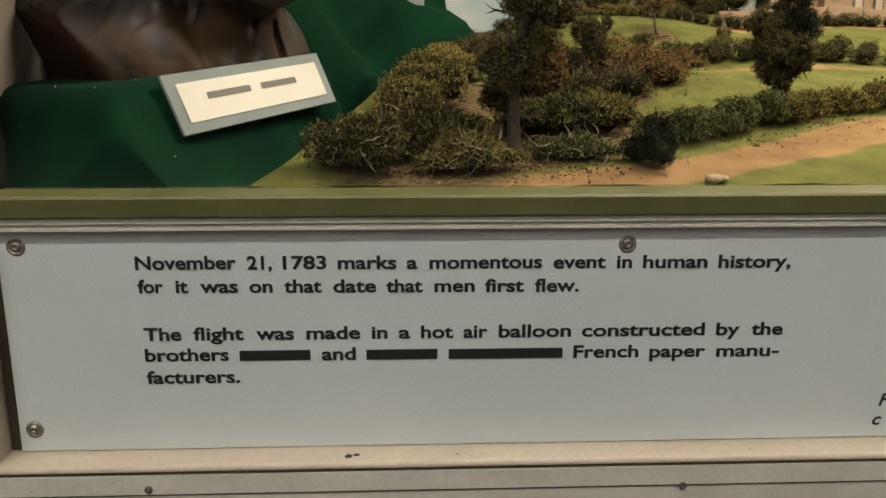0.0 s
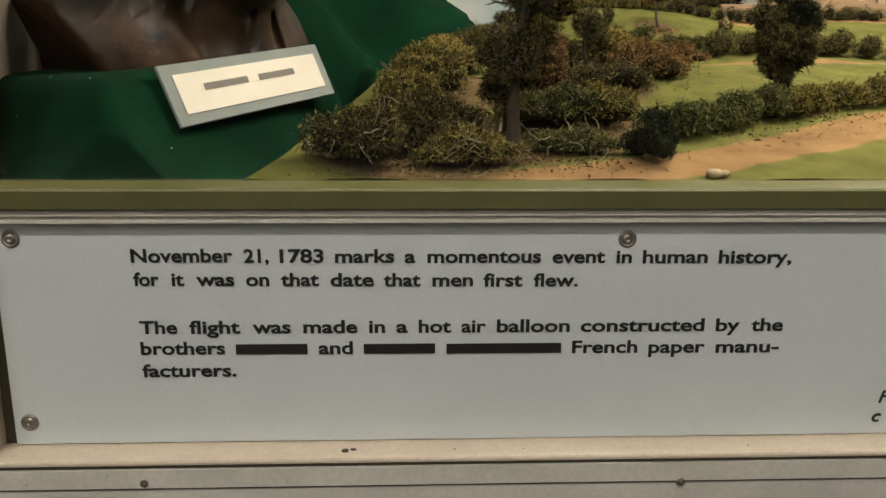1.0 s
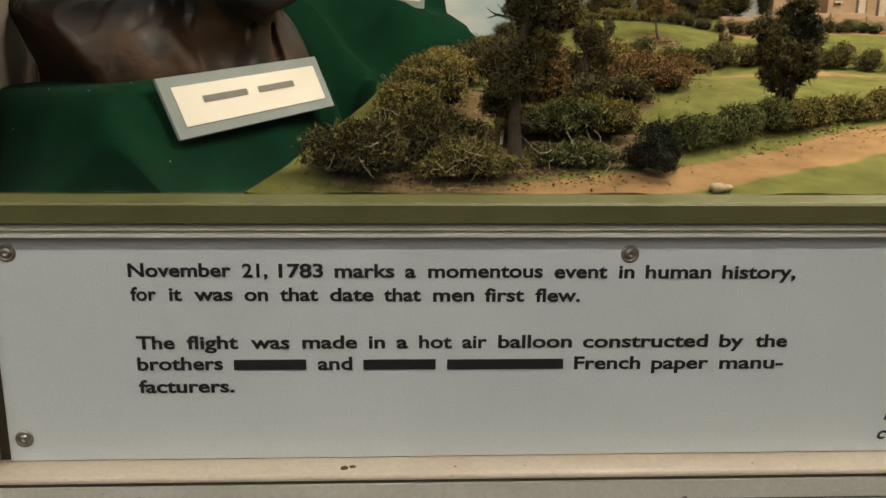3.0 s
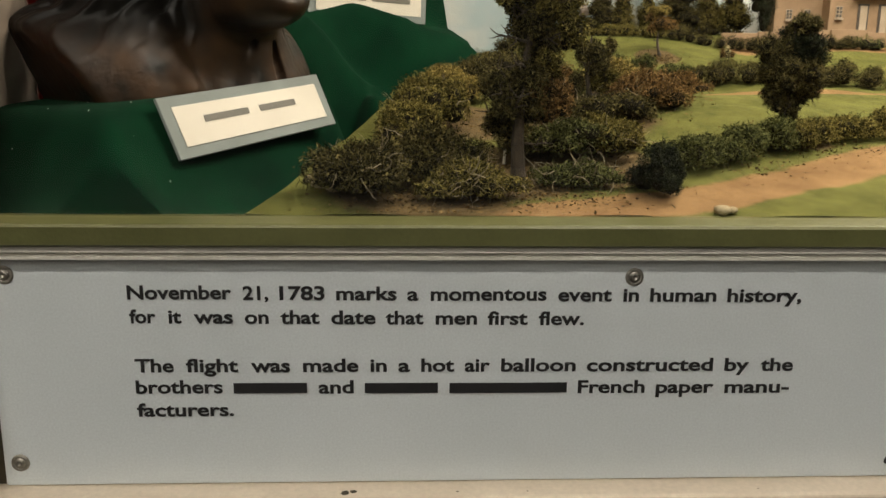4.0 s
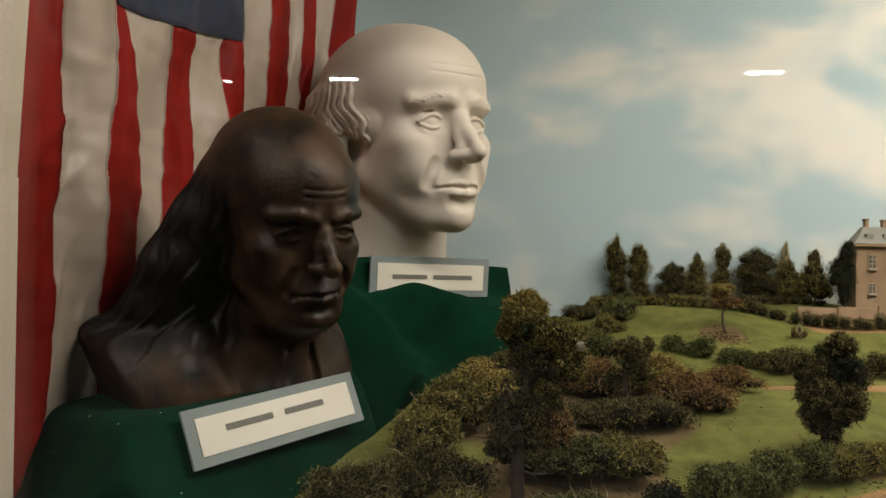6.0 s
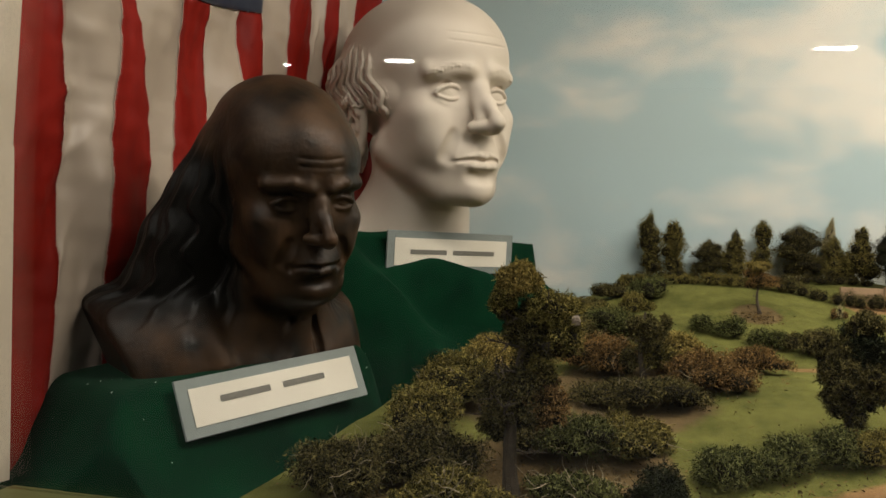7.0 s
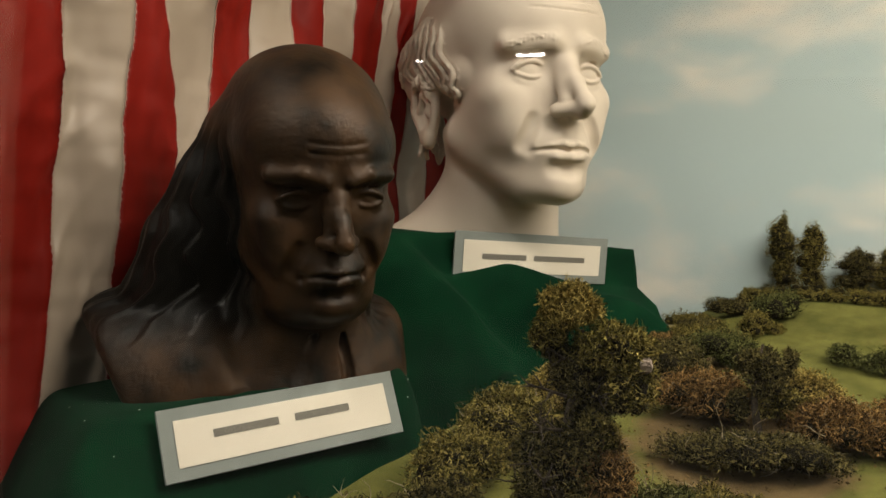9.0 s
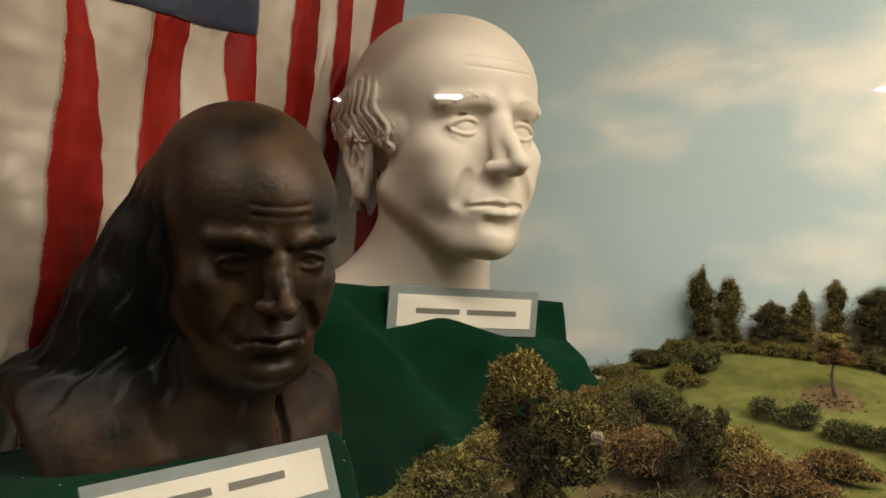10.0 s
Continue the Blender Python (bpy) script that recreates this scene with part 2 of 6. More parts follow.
LEAF = {
    "dark": surface("foliage_dark", (0.018, 0.017, 0.006), (0.147, 0.122, 0.043), 60, 0.95, 0.0, island=1.0, spec=0.1),
    "olive": surface("foliage_olive", (0.038, 0.035, 0.008), (0.253, 0.206, 0.058), 60, 0.95, 0.0, island=1.0, spec=0.1),
    "yellow": surface("foliage_yellow", (0.085, 0.067, 0.016), (0.378, 0.286, 0.086), 60, 0.95, 0.0, island=1.0, spec=0.1),
    "brown": surface("foliage_brown", (0.059, 0.036, 0.013), (0.290, 0.173, 0.061), 60, 0.95, 0.0, island=1.0, spec=0.1),
    "green": surface("foliage_green", (0.024, 0.028, 0.008), (0.168, 0.173, 0.058), 60, 0.95, 0.0, island=1.0, spec=0.1),
    "pale": surface("foliage_pale", (0.38, 0.32, 0.16), (0.52, 0.45, 0.27), 60, 0.95, 0.0, island=0.6, spec=0.1),
    "litter": surface("dry_leaves", (0.05, 0.035, 0.014), (0.20, 0.13, 0.05), 90, 0.95, 0.0, island=1.2, spec=0.1),
    "black": surface("foliage_black", (0.008, 0.010, 0.006), (0.035, 0.040, 0.018), 60, 0.95, 0.0, island=1.0, spec=0.1),
}
M_BRICK = surface("house_pink_stone", (0.26, 0.165, 0.09), (0.34, 0.225, 0.13), 60, 0.85, 0.3, 900, stain=0.3)
M_SLATE = surface("house_slate", (0.19, 0.185, 0.15), (0.26, 0.25, 0.21), 70, 0.8, 0.3, 700, stain=0.3)
M_PALEW = surface("house_pale_paint", (0.36, 0.28, 0.19), (0.44, 0.35, 0.25), 70, 0.8, 0.1, 700)
M_HWIN = surface("house_window_dark", (0.06, 0.05, 0.04), (0.12, 0.10, 0.08), 90, 0.4, 0.0)
M_TWIG = surface("dry_twig", (0.16, 0.125, 0.07), (0.34, 0.28, 0.18), 200, 0.9, 0.3, 900)
# near-black tone in place of the shade deep inside shrubs and crowns
M_HEARTSHADE = surface("foliage_heart_shade", (0.008, 0.007, 0.004), (0.022, 0.018, 0.009), 300, 0.95, 0.8, 700, spec=0.1)
M_STONE = surface("pale_stone", (0.30, 0.24, 0.13), (0.40, 0.33, 0.20), 120, 0.9, 0.5, 600)
M_WALLW = surface("gallery_wall", (0.06, 0.055, 0.05), (0.08, 0.075, 0.065), 5, 0.8, 0.1, 200)
M_CEIL = surface("gallery_ceiling", (0.07, 0.066, 0.06), (0.09, 0.085, 0.075), 5, 0.85, 0.2, 150)
M_FLOOR = surface("gallery_carpet", (0.07, 0.065, 0.06), (0.11, 0.10, 0.09), 40, 0.95, 0.5, 600)
M_LIGHT = glow("light_diffuser", (1.0, 0.97, 0.90), 40.0)
M_FIX = surface("fixture_metal", (0.6, 0.6, 0.58), (0.7, 0.7, 0.68), 40, 0.5, 0.0)
M_WHITEBIT = surface("white_paint_fleck", (0.75, 0.74, 0.68), (0.8, 0.8, 0.75), 200, 0.6, 0.0)
M_PALEBUD = surface("pale_moss", (0.22, 0.17, 0.13), (0.34, 0.27, 0.22), 300, 0.95, 0.4, 900)

# ---- building tools ----
def placed(ob):
    if ob.parent is None:
        return ob.matrix_basis.copy()
    return placed(ob.parent) @ ob.matrix_parent_inverse @ ob.matrix_basis


def under(ob, parent):
    """Hangs a part built in world places under its thing."""
    if parent is not None:
        ob.parent = parent
        ob.matrix_parent_inverse = placed(parent).inverted()
    return ob


def part(name, bm, material, parent=None, label=""):
    me = bpy.data.meshes.new(name)
    bm.to_mesh(me)
    bm.free()
    me.materials.append(material)
    ob = new(name, me)
    return tagged(under(ob, parent), label)


def mesh_np(name, verts, faces, material, parent=None, smooth=True, label=""):
    """Links a mesh from arrays of places and of equal-sided faces."""
    verts, faces = np.asarray(verts, np.float32), np.asarray(faces, np.int32)
    me = bpy.data.meshes.new(name)
    k = faces.shape[1]
    me.vertices.add(len(verts))
    me.vertices.foreach_set("co", verts.ravel())
    me.loops.add(faces.size)
    me.loops.foreach_set("vertex_index", faces.ravel())
    me.polygons.add(len(faces))
    me.polygons.foreach_set("loop_start", np.arange(0, faces.size, k, dtype=np.int32))
    me.polygons.foreach_set("use_smooth", np.full(len(faces), smooth))
    me.update(calc_edges=True)
    me.materials.append(material)
    ob = new(name, me)
    return tagged(under(ob, parent), label)


def empty(name, label, category, group="", kind="", at=(0, 0, 0)):
    ob = new(name)
    ob.location = at
    ob.empty_display_size = 0.02
    bpy.context.view_layer.update()
    return tagged(ob, label, category, group, kind)


def box(bm, x0, x1, y0, y1, z0, z1, bevel=0.0, m=None, seg=2):
    mat = Matrix.Translation(((x0 + x1) / 2, (y0 + y1) / 2, (z0 + z1) / 2)) @ Matrix.Diagonal((x1 - x0, y1 - y0, z1 - z0, 1))
    made = bmesh.ops.create_cube(bm, size=1, matrix=mat)["verts"]
    if bevel:
        edges = list({e for v in made for e in v.link_edges})
        r = bmesh.ops.bevel(bm, geom=edges, offset=bevel, segments=seg, affect="EDGES", profile=0.5)
        made = list({v for f in r["faces"] for v in f.verts} | {v for v in made if v.is_valid})
    if m is not None:
        bmesh.ops.transform(bm, matrix=m, verts=made)
    return made


def rod(bm, a, b, r0, r1, sides=8):
    a, b = Vector(a), Vector(b)
    m = Matrix.Translation((a + b) / 2) @ (b - a).to_track_quat("Z", "Y").to_matrix().to_4x4()
    bmesh.ops.create_cone(bm, cap_ends=True, segments=sides, radius1=r0, radius2=r1, depth=(b - a).length, matrix=m)


def extrude_profile(bm, profile, x0, x1):
    """A moulding: a closed profile of (y, z) drawn along x."""
    a = [bm.verts.new((x0, y, z)) for y, z in profile]
    b = [bm.verts.new((x1, y, z)) for y, z in profile]
    n = len(profile)
    for i in range(n):
        bm.faces.new((a[i], a[(i + 1) % n], b[(i + 1) % n], b[i]))
    bm.faces.new(a[::-1])
    bm.faces.new(b)
    bmesh.ops.recalc_face_normals(bm, faces=bm.faces)


def grid_faces(nu, nv):
    i = np.arange(nu * nv).reshape(nu, nv)
    return np.stack([i[:-1, :-1], i[1:, :-1], i[1:, 1:], i[:-1, 1:]], -1).reshape(-1, 4)


def smooth01(a, b, x):
    t = np.clip((x - a) / (b - a), 0, 1)
    return t * t * (3 - 2 * t)


def wobble(p, scale, seed):
    """Cheap smooth noise in -1..1 for arrays of places: sums of sines in random directions."""
    rng = np.random.RandomState(seed)
    out = np.zeros(len(p))
    for k in range(7):
        d = rng.normal(size=3)
        d *= scale * (0.6 + 0.25 * k) / np.linalg.norm(d)
        out += np.sin(p @ d + rng.uniform(0, 6.28)) / (1 + 0.35 * k)
    return out / 3.2

# ---- the gallery ----
def slab(name, dims, material, label, category, kind="structure", bevel=0.0):
    bm = bmesh.new()
    box(bm, *dims, bevel=bevel)
    return tagged(part(name, bm, material), label, category, kind=kind)


slab("floor", (-10, 11, -18.0, 1.5, -0.1, 0), M_FLOOR, "dark grey carpeted gallery floor", "floor")
slab("ceiling", (-10, 11, -18.0, 1.5, CEIL, CEIL + 0.1), M_CEIL, "off-white gallery ceiling", "ceiling")
slab("wall_south", (-10, 11, -18.1, -18.0, 0, CEIL), M_WALLW, "plain beige gallery wall", "wall")
slab("wall_west", (-10.1, -10, -18.0, 1.5, 0, CEIL), M_WALLW, "plain beige gallery wall", "wall")
slab("wall_east", (11, 11.1, -18.0, 1.5, 0, CEIL), M_WALLW, "plain beige gallery wall", "wall")
slab("wall_north", (-10, 11, 1.4, 1.5, 0, CEIL), M_WALLW, "plain beige gallery wall behind the show case", "wall")
# the five added fill lights are built like the four mirrored in the glass
for lx, ly, lw in HALL_AND_FILL_LIGHTS:
    lamp = empty("ceiling_and_fill_light", "small white ceiling light with a bright diffuser, mirrored or added as unseen fill", "ceiling light", "gallery ceiling lights", at=(lx, ly, CEIL))
    bm = bmesh.new()
    box(bm, lx - lw / 2 - 0.015, lx + lw / 2 + 0.015, ly - 0.13, ly + 0.13, CEIL - 0.03, CEIL, 0.004)
    part("frame", bm, M_FIX, lamp)
    bm = bmesh.new()
    box(bm, lx - lw / 2, lx + lw / 2, ly - 0.11, ly + 0.11, CEIL - 0.036, CEIL - 0.031)
    part("diffuser", bm, M_LIGHT, lamp, "glowing white diffuser")

# ---- the show case ----
PY = 0.5          # front of the text panel
SILL_Z = 1.135
XL, XR = -0.40, 1.45
BACK = 1.235
case = empty("show_case", "built-in museum show case with painted wood frame and glass front", "show case", at=(0.4, 0.5, 0))
bm = bmesh.new()
extrude_profile(bm, [(0.488, 1.1325), (0.4892, 1.1340), (0.4915, 1.1346), (0.506, 1.1355), (0.5205, 1.1355), (0.5205, 1.1205), (0.490, 1.1205), (0.488, 1.1220)], -0.2795, XR)
part("sill", bm, M_OLIVE, case, "olive green painted sill")
bm = bmesh.new()
extrude_profile(bm, [(0.4915, 1.1204), (0.4915, 1.1168), (0.4940, 1.1160), (0.4940, 1.1148), (0.4925, 1.1142), (0.4925, 1.1122), (0.497, 1.1112), (0.512, 1.1112), (0.512, 1.1204)], -0.279, XR)
part("moulding", bm, M_WHITE, case, "chipped grey-white moulding")
bm = bmesh.new()
box(bm, -0.292, XR, 0.5035, 0.53, 0.90, 1.1155)
part("backing", bm, M_GAP, case, "dark backing board")
bm = bmesh.new()
extrude_profile(bm, [(0.503, 0.9625), (0.484, 0.9608), (0.4815, 0.9598), (0.4808, 0.9585), (0.4808, 0.9568), (0.4820, 0.9560), (0.503, 0.9560)], -0.292, XR)
part("ledge", bm, M_CREAM, case, "cream painted ledge with chips and specks")
bm = bmesh.new()
extrude_profile(bm, [(0.503, 0.9542), (0.4825, 0.9542), (0.481, 0.9534), (0.481, 0.9405), (0.4835, 0.9395), (0.4835, 0.90), (0.503, 0.90)], -0.42, XR)
part("lower_rail", bm, M_WHITE, case, "grey-white lower rail")
# dark strips fill the joints, so the shade of the gaps is in the colour
for ya, za, zb in ((0.4814, 0.9544, 0.9559), (0.4826, 0.9387, 0.9398)):
    bm = bmesh.new()
    box(bm, -0.291, XR, ya, 0.5028, za, zb)
    part("joint", bm, M_GAP, case, "dark strip in the joint between the rails, in place of its shade")
bm = bmesh.new()
extrude_profile(bm, [(0.503, 0.9625), (0.480, 0.9600), (0.480, 1.118), (0.503, 1.118)], -0.3030, -0.2862)
part("side_strip", bm, M_CREAM, case, "cream side strip")
# specks and chips on the ledge
chips = np.random.RandomState(4)
for cx, cz, r in ((-0.0605, 0.9612, 0.0034), (0.010, 0.9612, 0.0011), (0.055, 0.9612, 0.0014), (-0.215, 0.9495, 0.0012), (0.205, 0.9612, 0.0008), (-0.265, 0.9440, 0.0009), (-0.10, 0.9440, 0.0008)):
    bm = bmesh.new()
    for k in range(4 if r > 0.003 else 1):
        cy = 0.4885 + chips.uniform(-1, 1) * r * 0.5 if cz > 0.95 else 0.481
        bmesh.ops.create_icosphere(bm, subdivisions=1, radius=r * chips.uniform(0.35, 0.6), matrix=Matrix.Translation((cx + chips.uniform(-1, 1) * r, cy, cz + (cy - 0.4885) * 0.09 if cz > 0.95 else cz)) @ Matrix.Diagonal((1.6, 1.3 if cz > 0.95 else 0.25, 0.2 if cz > 0.95 else 0.7, 1)))
    part("chip", bm, M_GAP, case, "dark chip in the paint")
bm = bmesh.new()
box(bm, -0.42, XR, 0.485, 0.53, 0.0, 0.8995)
part("plinth", bm, M_CREAM, case)
bm = bmesh.new()
box(bm, -0.45, -0.3035, 0.482, 0.5295, 0.957, 1.98, 0.002)
part("stile", bm, M_CREAM, case, "cream painted stile, chipped at the edge")
bm = bmesh.new()
jamb = [[bm.verts.new((x, y, z)) for x, z in ((-0.3033, 1.136), (-0.2905, 1.136), (-0.3005, 1.32), (-0.3033, 1.37))] for y in (0.4835, 0.5293)]
bm.faces.new(jamb[0])
bm.faces.new(jamb[1][::-1])
for i in range(4):
    bm.faces.new((jamb[0][i], jamb[1][i], jamb[1][(i + 1) % 4], jamb[0][(i + 1) % 4]))
bmesh.ops.recalc_face_normals(bm, faces=bm.faces)
part("jamb", bm, M_CREAM, case, "cream painted wedge along the foot of the stile")
bm = bmesh.new()
box(bm, -0.45, XR, 0.482, 0.53, 1.98, 2.10, 0.002)
part("header", bm, M_CREAM, case)
bm = bmesh.new()
box(bm, XR, XR + 0.06, 0.482, 0.53, 0, 2.10)
part("stile", bm, M_CREAM, case)
bm = bmesh.new()
box(bm, -0.45, XR + 0.06, 0.53, BACK + 0.06, 1.95, 2.10)
part("top", bm, M_WHITE, case)
bm = bmesh.new()
box(bm, -0.45, XR + 0.06, 0.5305, BACK + 0.06, 1.08, 1.118)
part("bottom", bm, M_GAP, case)
bm = bmesh.new()
box(bm, XR, XR + 0.06, 0.531, BACK + 0.06, 1.118, 1.95)
part("end_panel", bm, M_WHITE, case)
bm = bmesh.new()
box(bm, -0.45, -0.41, 0.531, BACK + 0.06, 1.118, 1.95)
part("end_panel", bm, M_WHITE, case)
bm = bmesh.new()
box(bm, -0.3034, XR, 0.5125, 0.5165, SILL_Z + 0.0008, 1.979)
pane = part("pane", bm, M_GLASS, case, "clear glass pane reflecting ceiling lights")
pane.visible_shadow = False
bm = bmesh.new()
box(bm, 0.09, 1.35, 0.655, 0.725, 1.928, 1.95, 0.003)
part("lamp_housing", bm, M_FIX, case)

# painted backdrop, bowed round the corner
pts = [(-0.405, 0.53)]
pts += [(-0.405, 0.70), (-0.405, 0.90)]
for k in range(13):
    a = math.pi - k / 12 * math.pi / 2
    pts.append((-0.135 + 0.27 * math.cos(a), BACK - 0.27 + 0.27 * math.sin(a)))
pts += [(0.3, BACK), (0.8, BACK), (XR, BACK)]
zs = np.linspace(1.118, 1.95, 12)
v = [(x, y, z) for x, y in pts for z in zs]
bd = mesh_np("backdrop", v, grid_faces(len(pts), len(zs)), M_SKY)
tagged(bd, "curved backdrop painted with a cloudy pale blue sky", "backdrop", kind="structure")
sol = bd.modifiers.new("thick", "SOLIDIFY")
sol.thickness, sol.offset = 0.004, 1.0

# tan strip and dark joint along the foot of the backdrop
bm = bmesh.new()
box(bm, -0.12, XR, BACK - 0.006, BACK - 0.001, 1.119, 1.2465)
tagged(part("baseboard", bm, M_CREAM), "tan strip along the foot of the backdrop", "baseboard", kind="structure")
bm = bmesh.new()
box(bm, -0.12, XR, BACK - 0.007, BACK - 0.001, 1.2470, 1.2500)
tagged(part("trim", bm, M_GAP), "dark joint line above the tan strip", "trim", kind="structure")

# ---- text panel ----
panel = empty("text_panel", "pale blue-grey panel with bold black text, held by screws", "sign", at=(0.4, PY, 0.97))
bm = bmesh.new()
box(bm, -0.2785, XR - 0.02, PY, 0.503, 0.9628, 1.1108, 0.0006, seg=1)
under(part("board", bm, M_PANEL), panel)

LINES = [
    (1.0862, 1.0838, "November 21, 1783 marks a momentous event in human history,",
     [-.194, -.1308, -.124, -.1084, -.1016, -.074, -.0669, -.0295, -.023, -.0161, -.0085, .064, .0713, .1052, .1125, .1225, .1295, .1719, .179, .2269]),
    (1.0710, 1.0690, "for it was on that date that men first flew.",
     [-.1935, -.1776, -.1698, -.162, -.1545, -.1306, -.1234, -.1087, -.1015, -.0774, -.0702, -.0427, -.0365, -.0129, -.0053, .0207, .0273, .0526, .0596, .0884]),
    (1.0391, 1.0380, "The flight was made in a hot air balloon constructed by the",
     [-.1923, -.1685, -.1609, -.1287, -.1208, -.0964, -.0884, -.0536, -.0462, -.0359, -.0286, -.0212, -.0142, .0069, .0135, .0295, .0366, .0844, .0915, .1734, .181, .197, .2046, .226]),
    (1.0250, 1.0229, "brothers # and # # French paper manu-",
     [-.1927, -.139, -.1321, -.0863, -.079, -.0569, -.0499, -.0035, .0039, .0792, .0864, .1299, .1372, .1749, .1822, .2248]),
    (1.0097, 1.0090, "facturers.", [-.1929, -.1326]),
]
CAP = 0.0086


def letters(text, size=1.0, shear=0.0, bold=0.027):
    """The places and triangles of a word in the built-in font, thickened to a bold cut."""
    cu = bpy.data.curves.new("letters", "FONT")
    cu.body, cu.size, cu.offset, cu.shear, cu.resolution_u = text, size, bold, shear, 4
    ob = bpy.data.objects.new("letters", cu)
    scene.collection.objects.link(ob)
    me = bpy.data.meshes.new_from_object(ob.evaluated_get(bpy.context.evaluated_depsgraph_get()))
    v = np.array([x.co for x in me.vertices])
    f = [list(p.vertices) for p in me.polygons]
    bpy.data.objects.remove(ob)
    bpy.data.curves.remove(cu)
    bpy.data.meshes.remove(me)
    return v, f


CAPH = letters("H")[0][:, 1].max()


def word_into(bm, text, x0, x1, z, cap, y, shear=0.0):
    v, f = letters(text, shear=shear)
    lo, hi = v[:, 0].min(), v[:, 0].max()
    vs = [bm.verts.new((x0 + (p[0] - lo) / (hi - lo) * (x1 - x0), y, z + p[1] / CAPH * cap)) for p in v]
    for face in f:
        try:
            bm.faces.new([vs[i] for i in face])
        except ValueError:
            pass


for z0, z1, text, xs in LINES:
    words = text.split(" ")
    bm = bmesh.new()
    for i, w in enumerate(words):
        a, b = xs[2 * i], xs[2 * i + 1]
        k = (a - xs[0]) / max(xs[-1] - xs[0], 1e-6)
        z = z0 + (z1 - z0) * k
        if w == "#":
            box(bm, a, b, PY - 0.0009, PY - 0.0005, z, z + CAP * 0.78)
        else:
            word_into(bm, w, a, b, z, CAP, PY - 0.0007)
    under(part("text_line", bm, M_INK), panel)
bm = bmesh.new()
word_into(bm, "F", 0.2975, 0.3050, 0.9862, CAP * 1.02, PY - 0.0007, shear=0.25)
under(part("text_line", bm, M_INK), panel)
bm = bmesh.new()
word_into(bm, "c", 0.2945, 0.3010, 0.9722, CAP * 1.02, PY - 0.0007, shear=0.25)
under(part("text_line", bm, M_INK), panel)


def screw(x, z, y, r, m, name, parent):
    bm = bmesh.new()
    rings = [(1.0, 0.0), (0.97, 0.0006), (0.78, 0.0011), (0.66, 0.0008), (0.60, 0.0005), (0.55, 0.0010), (0.42, 0.0017), (0.22, 0.0021)]
    n = 28
    loops = []
    for rr, d in rings:
        loops.append([bm.verts.new((x + r * rr * math.cos(2 * math.pi * i / n), y - d, z + r * rr * math.sin(2 * math.pi * i / n))) for i in range(n)])
    for a, b in zip(loops, loops[1:]):
        for i in range(n):
            bm.faces.new((a[i], a[(i + 1) % n], b[(i + 1) % n], b[i]))
    # a sunk socket in the head
    c = [bm.verts.new((x + r * 0.16 * math.cos(2 * math.pi * i / n), y - 0.0012, z + r * 0.16 * math.sin(2 * math.pi * i / n))) for i in range(n)]
    for i in range(n):
        bm.faces.new((loops[-1][i], loops[-1][(i + 1) % n], c[(i + 1) % n], c[i]))
    bm.faces.new(c)
    bmesh.ops.recalc_face_normals(bm, faces=bm.faces)
    for fc in bm.faces:
        fc.smooth = True
    ob = part(name, bm, m, None, "round screw head in a cup washer")
    return under(ob, parent)


for sx, sz in ((-0.2664, 1.1012), (0.119, 1.1), (-0.2683, 0.9785), (0.50, 1.099), (0.50, 0.977)):
    screw(sx, sz, PY, 0.0058, M_STEEL, "screw", panel)
for sx, sz in ((-0.191, 0.9440), (0.159, 0.9395), (0.52, 0.938)):
    screw(sx, sz, 0.4809, 0.0027, M_STEELDARK, "nail_head", case)

